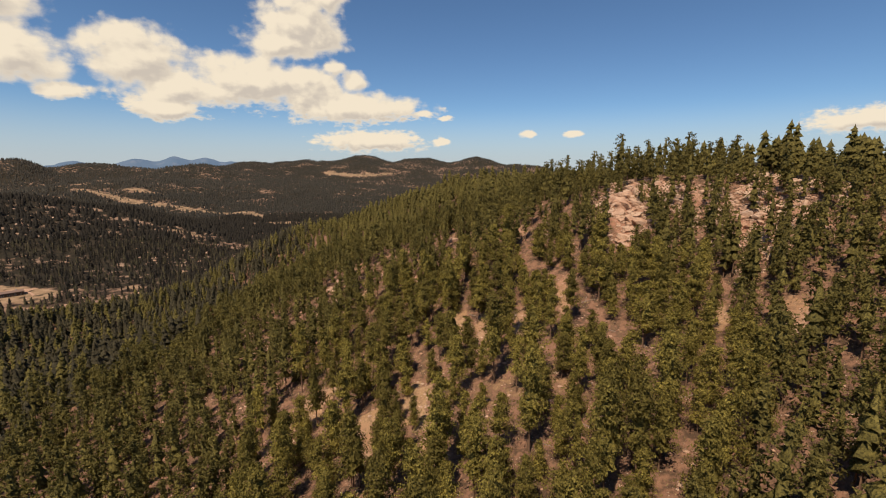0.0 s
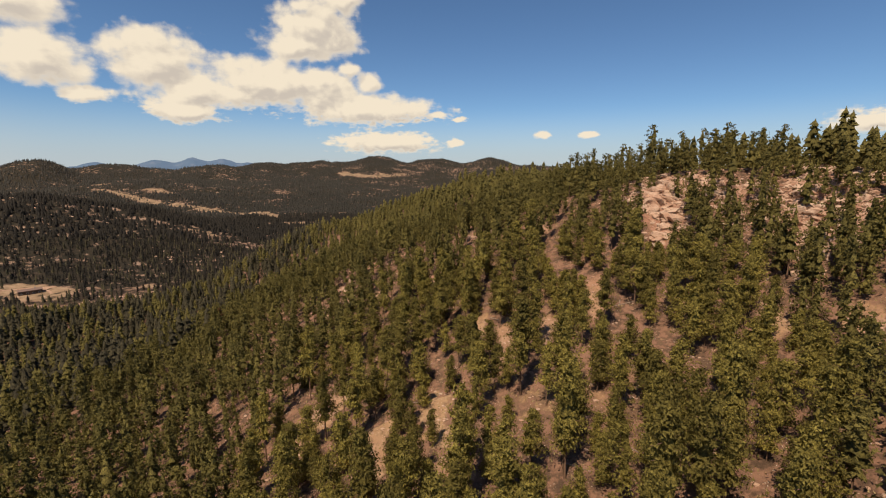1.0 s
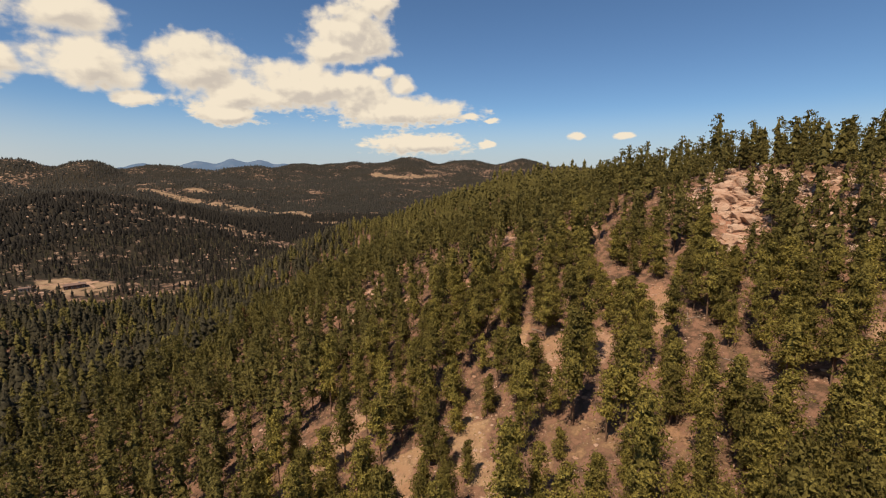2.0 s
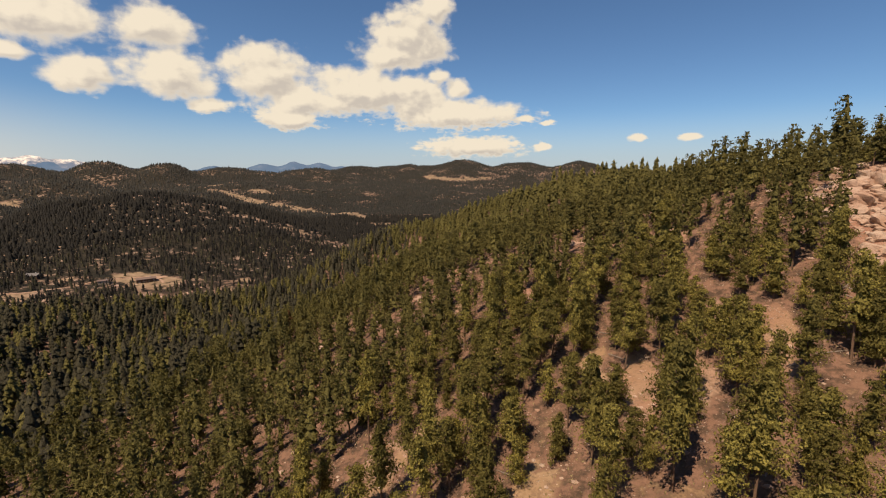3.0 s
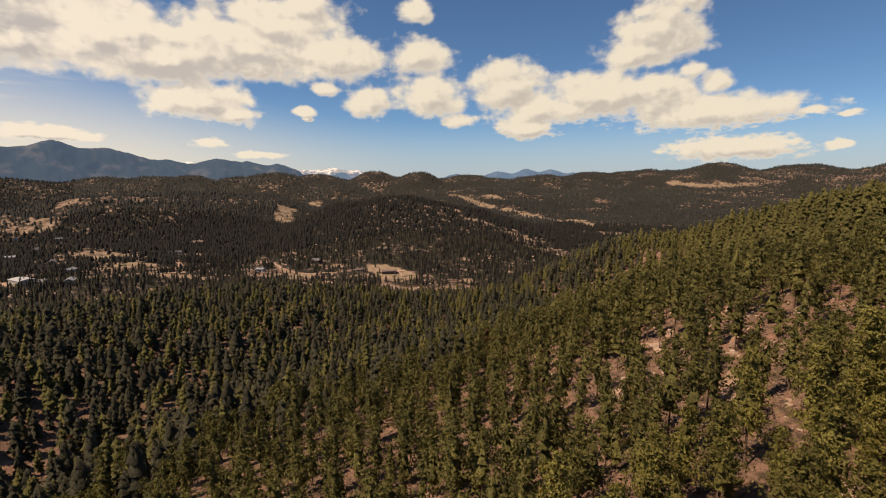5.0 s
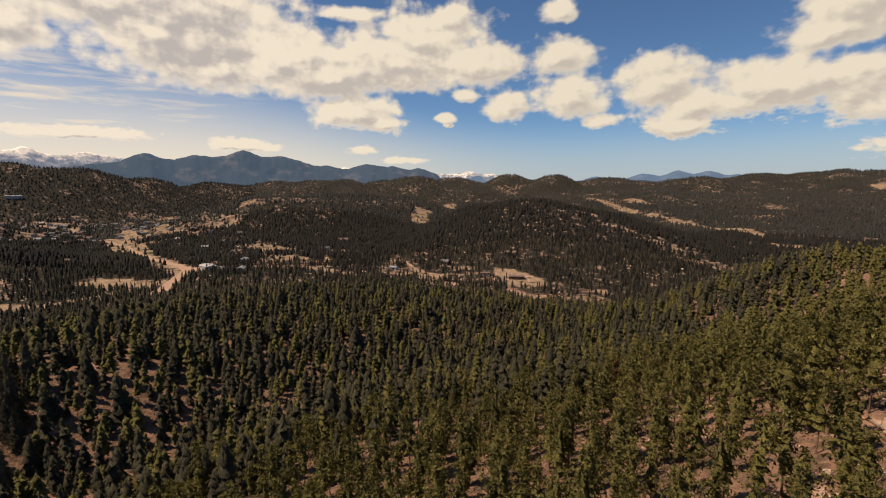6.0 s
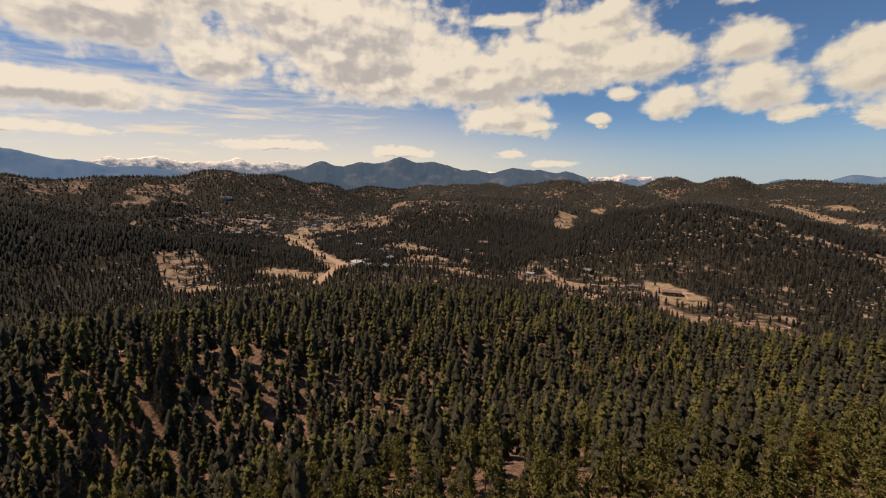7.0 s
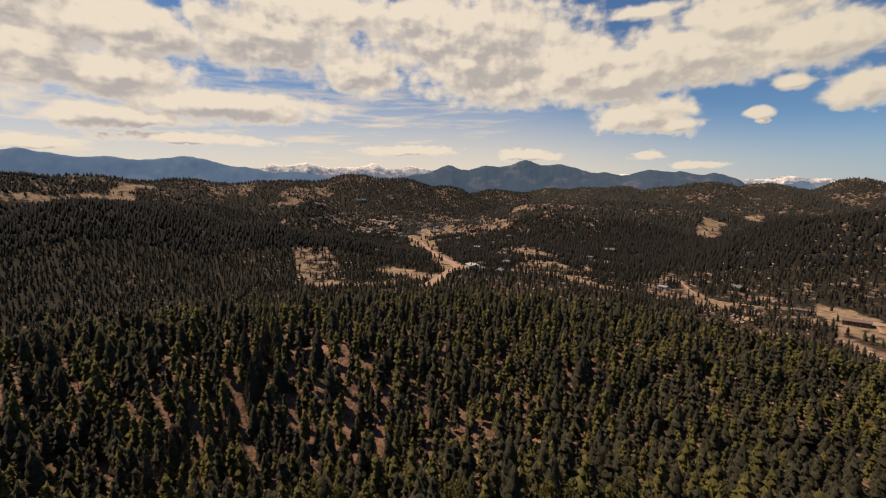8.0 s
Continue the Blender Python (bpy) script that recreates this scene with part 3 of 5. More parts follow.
def wooded(x, y):
    """Share of the ground under trees, about 0 to 1.2."""
    r = np.hypot(x - HUB[0], y - HUB[1])
    far = np.clip((r - 250) / 300, 0, 1)
    lumps = fractal(x, y, 24.0, 3, 41) * (1 - far) + far * (0.45 * fractal(x, y, 150.0, 4, 43) + 0.75 * fractal(x, y, 30.0, 3, 45))
    share = np.clip(1.0 + 0.95 * lumps, 0.06, 1.25)
    share = np.where((r < 200) & (x > -95), np.maximum(share, 0.82), share)
    share = np.where(r > 280, np.clip(0.86 + 1.0 * lumps, 0.3, 1.1), share)
    share = np.where(inside(BARE, x, y, 0.85) > 0.0, 0.0, share)
    share = np.where(inside(GLADES, x, y, 0.55) > 0.0, 0.35, share)
    share = np.where((x < -95) & (r < 260) & (inside(GLADES, x, y, 0.75) < 0.0), np.maximum(share, 0.85), share)
    ragged_edge = 0.55 * fractal(x, y, 34.0, 3, 49)
    share = np.where((along_strips(SPARSE, x, y) > ragged_edge) & (r > 280), np.clip(0.34 + 1.1 * fractal(x, y, 26.0, 3, 53), 0.10, 0.8), share)
    # thinner woods beyond the middle hill; pale ground showing through stands in for haze
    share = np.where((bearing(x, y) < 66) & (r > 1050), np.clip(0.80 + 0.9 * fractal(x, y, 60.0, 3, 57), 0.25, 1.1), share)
    # the far northern ridge is an open, speckled slope
    share = np.where((bearing(x, y) < 20) & (r > 2250), np.clip(0.80 + 1.2 * fractal(x, y, 70.0, 3, 55), 0.2, 1.1), share)
    share = np.where((bearing(x, y) > 97) & (r > 280) & (r < 1000) & (along_strips(SPARSE, x, y) < 0), np.maximum(share, 0.92), share)
    edge = along_strips(MEADOWS_NORTH + MEADOWS_WEST, x, y)
    share = np.where((edge > 0.10 + 0.8 * ragged_edge) & (r > 280), 0.03, share)
    return np.where(road_gap(x, y) < np.where(r < 750, 7, 4), 0.0, share)


def bearing(x, y, ex=-15.0, ey=30.0):
    return np.degrees(np.arctan2(-(x - ex), y - ey))


def scatter(cell, r_min, r_max, keep, seed, az_from=-105, az_to=152):
    """Tree places on a jittered grid between two distances of the hub."""
    rng = np.random.default_rng(seed)
    n = int(r_max / cell)
    i, j = np.meshgrid(np.arange(-n, n + 1), np.arange(-n, n + 1))
    x = HUB[0] + (i + rng.uniform(-0.46, 0.46, i.shape)) * cell
    y = HUB[1] + (j + rng.uniform(-0.46, 0.46, i.shape)) * cell
    x, y = x.ravel(), y.ravel()
    luck = rng.uniform(0, 1, x.shape)
    r = np.hypot(x - HUB[0], y - HUB[1])
    az = bearing(x, y)
    ok = (r >= r_min) & (r < r_max) & (((az > az_from) & (az < az_to)) | (r < 125))
    # behind the crest nothing shows past a belt of trees
    ok &= ~((x > 125) & (az < -14))
    x, y, luck, r = x[ok], y[ok], luck[ok], r[ok]
    chance = keep * wooded(x, y)
    ok = luck < chance
    return x[ok], y[ok]


LOOKOUTS = [(0, 0, 85), (-12, 48, 77), (-44, 84, 73)]
STEP, REACH = 10.0, 3500.0
axis = np.arange(-REACH, REACH + STEP, STEP)
RELIEF = height(*np.meshgrid(axis, axis), False)


def thinned(x, y, seed, share=0.2):
    """Woods that the land hides from the flight stay, but thinner."""
    show = np.zeros(len(x), bool)
    z = height(x, y, False) + 9
    s = np.linspace(0.04, 0.97, 30)[None, :]
    for ex, ey, ez in LOOKOUTS:
        px, py = ex + (x - ex)[:, None] * s, ey + (y - ey)[:, None] * s
        land = RELIEF[np.rint((py + REACH) / STEP).astype(int), np.rint((px + REACH) / STEP).astype(int)]
        over = ez + (z - ez)[:, None] * s - land - 2
        show |= over.min(1) > 0
    show |= np.random.default_rng(seed).uniform(0, 1, len(x)) < share
    return x[show], y[show]


def firs_share(x, y):
    """Share of trees in the darker fir colour, most in the gully; pines stand on the sunny slope."""
    return np.clip((-x - 78) / 60, 0.0, 0.68) * np.clip((620 - np.hypot(x, y)) / 200, 0.35, 1)


def build_ground():
    az = np.concatenate([np.arange(-60, 150, 0.6), np.arange(150, 300, 3.0)])
    r = [4.0]
    while r[-1] < 4990:
        r.append(r[-1] + max(2.0, r[-1] * 0.016))
    r = np.array(r)
    a, d = np.meshgrid(np.radians(az), r)
    x, y = HUB[0] - np.sin(a) * d, HUB[1] + np.cos(a) * d
    z = height(x, y)
    v = np.stack([x.ravel(), y.ravel(), z.ravel()], 1)
    n, m = len(r), len(az)
    i = np.arange(n - 1)[:, None] * m
    j = np.arange(m)[None, :]
    j2 = (j + 1) % m
    f = np.stack([i + j, i + j2, i + m + j2, i + m + j], -1).reshape(-1, 4)
    v = np.vstack([v, [[HUB[0], HUB[1], float(height(np.array([HUB[0]]), np.array([HUB[1]]))[0])]]])
    faces = f.tolist() + [[len(v) - 1, (q + 1) % m, q] for q in range(m)]
    me = mesh_from("ground", v.tolist(), faces, SOIL, True)
    woods = np.append(wooded(x.ravel(), y.ravel()), 0.5)
    me.attributes.new("woods", "FLOAT", "POINT").data.foreach_set("value", np.clip(woods, 0, 1).astype(np.float32))
    tagged(new("ground", me), "wooded granite hills with pinkish soil and dry grass", "ground", kind="structure")


build_ground()


# ---- trees ----
def tube(points, radii, sides):
    """Verts and faces of a tapering limb."""
    v, f = [], []
    for p, r in zip(points, radii):
        for s in range(sides):
            a = 2 * math.pi * s / sides
            v.append((p[0] + r * math.cos(a), p[1] + r * math.sin(a), p[2]))
    for q in range(len(points) - 1):
        for s in range(sides):
            t = (s + 1) % sides
            f.append((q * sides + s, q * sides + t, (q + 1) * sides + t, (q + 1) * sides + s))
    return v, f


def limb(start, end, thick):
    """A three-sided tapering branch."""
    a, b = Vector(start), Vector(end)
    side = (b - a).cross(Vector((0, 0, 1))).normalized() * thick
    up = Vector((0, 0, thick))
    v = [a + side, a - side, a + up, b + side * 0.3, b - side * 0.3, b + up * 0.3]
    return [tuple(q) for q in v], [(0, 1, 4, 3), (1, 2, 5, 4), (2, 0, 3, 5)]


def join(parts):
    v, f = [], []
    for pv, pf in parts:
        n = len(v)
        v += pv
        f += [tuple(n + i for i in face) for face in pf]
    return v, f


def tufts(rng, centres, spread, size, each, flat=0.6, slim=0.55):
    """Needle sprays: small loose triangles round each centre, turned to face out of the crown."""
    c = np.repeat(np.asarray(centres, float), each, 0)
    s = np.repeat(np.broadcast_to(np.asarray(spread, float), (len(centres),)), each)[:, None]
    off = np.clip(rng.normal(0, 1, c.shape), -1.5, 1.5) * np.array([1, 1, flat])
    mid = c + off * s
    out = mid * np.array([1.0, 1.0, 0.0])
    out /= np.linalg.norm(out, axis=1, keepdims=True) + 0.3
    face = out * 0.8 + off * 0.45 + np.array([0, 0, 0.3]) + rng.normal(0, 0.55, c.shape)
    face /= np.linalg.norm(face, axis=1, keepdims=True)
    way = np.cross(face, rng.normal(0, 1, c.shape))
    way /= np.linalg.norm(way, axis=1, keepdims=True)
    other = np.cross(face, way)
    z = (size * rng.uniform(0.6, 1.3, len(c)))[:, None]
    v = np.stack([mid + way * z, mid - way * z * 0.7 + other * z * slim, mid - way * z * 0.7 - other * z * slim], 1)
    return v.reshape(-1, 3), np.arange(len(c) * 3).reshape(-1, 3)


def pine_outline(s, low):
    """Half width of a pine's crown at the share s of its height: broad shoulders, a rounded point."""
    u = min(max((s - low) / (1 - low), 0.0), 1.0)
    return min(1.0, 0.58 + 2.4 * u) * (1 - u) ** 0.62 + 0.05


def make_pine(seed, tall, wide, low, limbs, each, size, per_limb=3, slim=0.55):
    rng = np.random.default_rng(seed)
    lean = rng.normal(0, 0.02, 2)
    curve = rng.normal(0, 0.10, 2)

    def stem(s):
        return np.array([lean[0] * s * tall + curve[0] * math.sin(3 * s), lean[1] * s * tall + curve[1] * math.sin(3 * s), s * tall])
    steps = np.linspace(-0.06, 0.98, 7)
    trunk = tube([stem(s) for s in steps], [0.0115 * tall * (1 - 0.93 * max(s, 0)) ** 0.9 + 0.012 for s in steps], 6)
    branches, centres, spread = [], [], []
    lop = rng.uniform(0.75, 1.1, 5)
    for i in range(limbs):
        s = low + (0.97 - low) * ((i + rng.uniform(0, 0.8)) / limbs) ** 0.9
        a = i * 2.4 + rng.normal(0, 1.1)
        reach = wide * pine_outline(s, low) * rng.uniform(0.6, 1.12) * lop[int((a % 6.283) / 1.257) % 5]
        base = stem(s)
        tip = base + np.array([math.cos(a) * reach, math.sin(a) * reach, reach * rng.uniform(-0.12, 0.35)])
        branches.append(limb(base, tip, 0.035 + 0.012 * reach))
        for q in range(per_limb):
            w = 1.0 - 0.62 * q / max(per_limb - 1, 1) * rng.uniform(0.6, 1.1)
            centres.append(base + (tip - base) * w + rng.normal(0, 0.12, 3) * (1 + reach * 0.3))
            spread.append(0.24 + 0.115 * reach)
    # some dead stubs under the crown
    for i in range(4):
        s = rng.uniform(low * 0.5, low)
        a = rng.uniform(0, 6.28)
        base = stem(s)
        branches.append(limb(base, base + np.array([math.cos(a), math.sin(a), -0.1]) * rng.uniform(0.4, 1.0), 0.02))
    centres.append(stem(0.98))
    spread.append(0.22)
    return trunk, join(branches), tufts(rng, centres, spread, size, each, 0.6, slim)


def make_fir(seed, tall, wide, tiers, each, size, low=0.06):
    rng = np.random.default_rng(seed)

    def stem(s):
        return np.array([0.0, 0.0, s * tall])
    steps = np.linspace(-0.05, 0.97, 5)
    trunk = tube([stem(s) for s in steps], [0.016 * tall * (1 - 0.94 * max(s, 0)) + 0.01 for s in steps], 5)
    branches, centres, spread = [], [], []
    for i in range(tiers):
        s = low + (0.97 - low) * i / tiers
        ring = max(3, int(7 * (1 - s) + 2))
        turn = rng.uniform(0, 6.28)
        for q in range(ring):
            a = turn + 6.283 * q / ring + rng.normal(0, 0.2)
            reach = wide * (1 - s) ** 0.8 * rng.uniform(0.7, 1.1)
            base = stem(s)
            tip = base + np.array([math.cos(a) * reach, math.sin(a) * reach, -reach * 0.25])
            branches.append(limb(base, tip, 0.03))
            for w in (1.0, 0.55):
                centres.append(base + (tip - base) * w + np.array([0, 0, 0.08]))
                spread.append(0.15 + 0.13 * reach)
    centres.append(stem(0.99))
    spread.append(0.1)
    return trunk, join(branches), tufts(rng, centres, spread, size, each, 0.45, 0.32)


def full_fir(seed, tall, wide):
    """A fir whose close inner foliage fills the crown."""
    trunk, branches, (v, f) = make_fir(seed, tall, wide, 15, 9, 0.26)
    cv, cf, _ = spire(seed, tall * 0.98, wide * 0.72, 0.04, 9, 8)
    return trunk, branches, (np.vstack([v, cv]), np.vstack([f, cf + len(v)]))


def full_pine(seed, tall, wide, low):
    """A pine whose close inner foliage fills the crown."""
    trunk, branches, (v, f) = make_pine(seed, tall, wide, low, 36, 20, 0.22, 3, 0.46)
    cv, cf, _ = heart(seed, tall * 0.96, wide * 0.50, low + 0.04, 7, 8)
    return trunk, branches, (np.vstack([v, cv]), np.vstack([f, cf + len(v)]))


PINE_SHAPES = [(10.4, 2.6, 0.20), (11.4, 2.65, 0.30), (9.0, 2.5, 0.13), (11.2, 2.3, 0.34), (9.8, 2.8, 0.22), (7.4, 2.1, 0.09), (12.0, 2.5, 0.32)]
FIR_SHAPES = [(10.4, 2.9), (9.0, 2.7), (11.6, 3.0)]


def tree_thing(name, shape, needles, label, category, group):
    trunk, branches, crown = shape
    trunk = join([trunk, branches])
    root = tagged(new(name), label, category, group)
    for part_name, (v, f), mat in (("trunk", trunk, BARK), ("crown", crown, needles)):
        v, f = (v.tolist(), f.tolist()) if isinstance(v, np.ndarray) else (v, f)
        ob = new(part_name, mesh_from(part_name, v, f, mat, part_name == "trunk"))
        ob.parent = root
    return root


def plant_near(x, y, firs):
    """The trees that the camera passes nearest: things of their own."""
    rng = np.random.default_rng(77)
    pines = [tree_thing("ponderosa_pine", full_pine(10 + i, t, w, low), PINE, "ponderosa pine with a bare lower trunk on a dry slope", "pine tree", "pines on the slope")
             for i, (t, w, low) in enumerate(PINE_SHAPES)]
    spruces = [tree_thing("douglas_fir", full_fir(30 + i, t, w), FIR, "dark green narrow fir tree on a wooded slope", "fir tree", "firs on the slope")
               for i, (t, w) in enumerate(FIR_SHAPES)]
    z = height(x, y)
    used = set()
    for px, py, pz, fir in zip(x, y, z, firs):
        kinds = spruces if fir else pines
        proto = kinds[int(rng.integers(len(kinds)))]
        k = rng.uniform(0.66, 1.06)
        m = Matrix.LocRotScale((px, py, pz - 0.1), Euler((0, 0, rng.uniform(0, 6.28))), (k * rng.uniform(0.92, 1.1), k * rng.uniform(0.92, 1.1), k * rng.uniform(0.94, 1.14)))
        if proto.name not in used:
            used.add(proto.name)
            proto.matrix_basis = m
        else:
            copy_thing(proto, m)
    for proto in pines + spruces:
        if proto.name not in used:
            for ch in list(proto.children):
                bpy.data.objects.remove(ch)
            bpy.data.objects.remove(proto)


def bake(name, shapes, x, y, seed, mats, label, category, scale=(0.56, 1.06), fat=1.0):
    """Many trees joined into one mesh. shapes: list of (verts, triangles, slots)."""
    rng = np.random.default_rng(seed)
    z = height(x, y) - 0.15
    pick = rng.integers(len(shapes), size=len(x))
    turn, k = rng.uniform(0, 6.283, len(x)), rng.uniform(scale[0], scale[1], len(x))
    tall = rng.uniform(0.88, 1.15, len(x))
    vs, fs, ss, n = [], [], [], 0
    for q, (v, f, slot) in enumerate(shapes):
        sel = np.nonzero(pick == q)[0]
        if not len(sel):
            continue
        c, s = np.cos(turn[sel])[:, None], np.sin(turn[sel])[:, None]
        kk = k[sel][:, None]
        vx = (v[None, :, 0] * c - v[None, :, 1] * s) * kk * fat + x[sel][:, None]
        vy = (v[None, :, 0] * s + v[None, :, 1] * c) * kk * fat + y[sel][:, None]
        vz = v[None, :, 2] * kk * tall[sel][:, None] + z[sel][:, None]
        vs.append(np.stack([vx, vy, vz], -1).reshape(-1, 3))
        fs.append((f[None] + (np.arange(len(sel)) * len(v))[:, None, None] + n).reshape(-1, 3))
        ss.append(np.tile(slot, len(sel)))
        n += len(sel) * len(v)
    v, f, slot = np.vstack(vs).astype(np.float32), np.vstack(fs).astype(np.int32), np.concatenate(ss).astype(np.int32)
    me = bpy.data.meshes.new(name)
    me.vertices.add(len(v))
    me.vertices.foreach_set("co", v.ravel())
    me.loops.add(f.size)
    me.loops.foreach_set("vertex_index", f.ravel())
    me.polygons.add(len(f))
    me.polygons.foreach_set("loop_start", np.arange(0, f.size, 3, dtype=np.int32))
    for m in mats:
        me.materials.append(m)
    me.polygons.foreach_set("material_index", slot)
    me.update(calc_edges=True)
    tagged(new(name, me), label, category, kind="stuff")
    return len(f)


def triangles(v, f, slot):
    v = np.asarray(v, float)
    out = []
    for face in f:
        for q in range(1, len(face) - 1):
            out.append((face[0], face[q], face[q + 1]))
    return v, np.array(out, int).reshape(-1, 3), np.full(len(out), slot)


def merge(*pieces):
    vs, fs, ss, n = [], [], [], 0
    for v, f, s in pieces:
        vs.append(v)
        fs.append(f + n)
        ss.append(s)
        n += len(v)
    return np.vstack(vs), np.vstack(fs), np.concatenate(ss)


def mid_pine(seed, tall, wide, low, each=7, limbs=10, size=0.55, slim=0.4, per=2, core=0.8):
    trunk, branches, crown = make_pine(seed, tall, wide, low, limbs, each, size, per, slim)
    stick = tube([(0, 0, -0.5), (0, 0, tall * (low + 0.2))], [0.013 * tall, 0.06], 3)
    return merge(triangles(*stick, 1), triangles(*crown, 0), heart(seed, tall * 0.97, wide * core, low, 6, 7))


def heart(seed, tall, wide, low, tiers, sides):
    """The close inner foliage of a pine: ragged skirts one over the other."""
    rng = np.random.default_rng(seed + 7)
    v, f = [], []
    for t in range(tiers):
        s0, s1 = low + (1 - low) * t / tiers, low + (1 - low) * (t + 1.45) / tiers
        w = wide * pine_outline(s0 + 0.05, low)
        n, a0 = len(v), rng.uniform(0, 6.28)
        off = rng.normal(0, 0.04 * w, 2)
        for q in range(sides):
            a = a0 + 6.283 * q / sides + rng.normal(0, 0.22)
            k = w * (rng.uniform(0.95, 1.25) if q % 2 else rng.uniform(0.45, 0.75))
            v.append((off[0] + math.cos(a) * k, off[1] + math.sin(a) * k, tall * s0 + rng.normal(0, 0.018) * tall))
        v.append((0.0, 0.0, tall * min(s1, 0.99)))
        f += [(n + q, n + (q + 1) % sides, n + sides) for q in range(sides)]
    return np.array(v, float), np.array(f, int), np.zeros(len(f), int)


def spire(seed, tall, wide, low, tiers, sides):
    """The close inner foliage of a fir: drooping ragged skirts that narrow to a point."""
    rng = np.random.default_rng(seed + 3)
    v, f = [], []
    for t in range(tiers):
        s0 = low + (1 - low) * t / tiers
        s1 = min(s0 + 2.1 * (1 - low) / tiers, 1.0)
        w = wide * (1.02 - s0) ** 0.66
        n, a0 = len(v), rng.uniform(0, 6.28)
        for q in range(sides):
            a = a0 + 6.283 * q / sides + rng.normal(0, 0.15)
            k = w * (rng.uniform(0.92, 1.2) if q % 2 else rng.uniform(0.6, 0.85))
            v.append((math.cos(a) * k, math.sin(a) * k, tall * s0 - 0.10 * k + rng.normal(0, 0.008) * tall))
        v.append((0.0, 0.0, tall * s1))
        f += [(n + q, n + (q + 1) % sides, n + sides) for q in range(sides)]
    return np.array(v, float), np.array(f, int), np.zeros(len(f), int)


def mid_fir(seed, tall, wide, sprays=26, size=0.42):
    """A spire with loose sprays all round."""
    rng = np.random.default_rng(seed)
    c = []
    for i in range(sprays):
        s = 0.04 + 0.93 * (i + 0.5) / sprays
        a = i * 2.4 + rng.normal(0, 0.3)
        w = wide * (1.03 - s) ** 0.9 * rng.uniform(0.6, 0.95)
        c.append((math.cos(a) * w, math.sin(a) * w, s * tall))
    v, f = tufts(rng, c, 0.22, size, 2, 0.5, 0.42)
    stick = tube([(0, 0, -0.5), (0, 0, tall * 0.3)], [0.013 * tall, 0.06], 3)
    return merge(spire(seed, tall, wide * 0.95, 0.05, 6, 7), triangles(v, f, 0), triangles(*stick, 1))


def boughed_pine(seed, tall, wide, low, count, loose, size):
    """A pine made of drooping boughs round a close core, with loose sprays along their rims."""
    rng = np.random.default_rng(seed)
    v, f, c = [], [], []
    for i in range(count):
        s = low + (0.92 - low) * ((i + rng.uniform(0.1, 0.7)) / count) ** 0.9
        a = i * 2.4 + rng.normal(0, 0.4)
        w = wide * pine_outline(s, low)
        out, side = np.array([math.cos(a), math.sin(a), 0.0]), np.array([-math.sin(a), math.cos(a), 0.0])
        r = (0.24 * wide + 0.24 * w) * rng.uniform(0.8, 1.2)
        at = out * max(w - r, 0.1) * rng.uniform(0.75, 1.05) + np.array([0, 0, s * tall])
        n = len(v)
        rim = [at + out * r * rng.uniform(0.8, 1.15), at + side * r * rng.uniform(0.7, 1.05), at - out * r * 0.6, at - side * r * rng.uniform(0.7, 1.05)]
        v += [tuple(q + np.array([0, 0, r * rng.uniform(-0.55, -0.1)])) for q in rim]
        v.append(tuple(at - out * r * 0.2 + np.array([0, 0, r * rng.uniform(0.75, 1.15)])))
        f += [(n + q, n + (q + 1) % 4, n + 4) for q in range(4)]
        c.append(at + out * r * 0.6)
    tv, tf = tufts(rng, c, 0.15 * wide, size, loose, 0.9, 0.5)
    stick = tube([(0, 0, -0.5), (0, 0, tall * (low + 0.3))], [0.013 * tall, 0.07], 3)
    return merge(triangles(*stick, 1), triangles(np.array(v), f, 0), triangles(tv, tf, 0), heart(seed, tall, wide * 0.62, low, 4 if count > 9 else 3, 6))


def far_tree(seed, tall, wide, low, tiers, sides):
    """A ragged stack of skirts."""
    rng = np.random.default_rng(seed)
    v, f = [], []
    for t in range(tiers):
        s0, s1 = low + (1 - low) * t / tiers, low + (1 - low) * (t + 1.35) / tiers
        w = wide * (1.1 - t / tiers) if tiers > 1 else wide
        n = len(v)
        a0 = rng.uniform(0, 6.28)
        for q in range(sides):
            a = a0 + 6.283 * q / sides + rng.normal(0, 0.25)
            k = w * rng.uniform(0.6, 1.2)
            v.append((math.cos(a) * k, math.sin(a) * k, tall * s0 + rng.normal(0, 0.06) * tall))
        v.append((rng.normal(0, 0.15), rng.normal(0, 0.15), tall * min(s1, 1.0)))
        f += [(n + q, n + (q + 1) % sides, n + sides) for q in range(sides)]
    v += [(-0.18, 0, -0.5), (0.18, 0, -0.5), (0, 0, tall * (low + 0.12))]
    f.append((len(v) - 3, len(v) - 2, len(v) - 1))
    slot = [0] * (len(f) - 1) + [1]
    return np.array(v, float), np.array(f, int), np.array(slot)


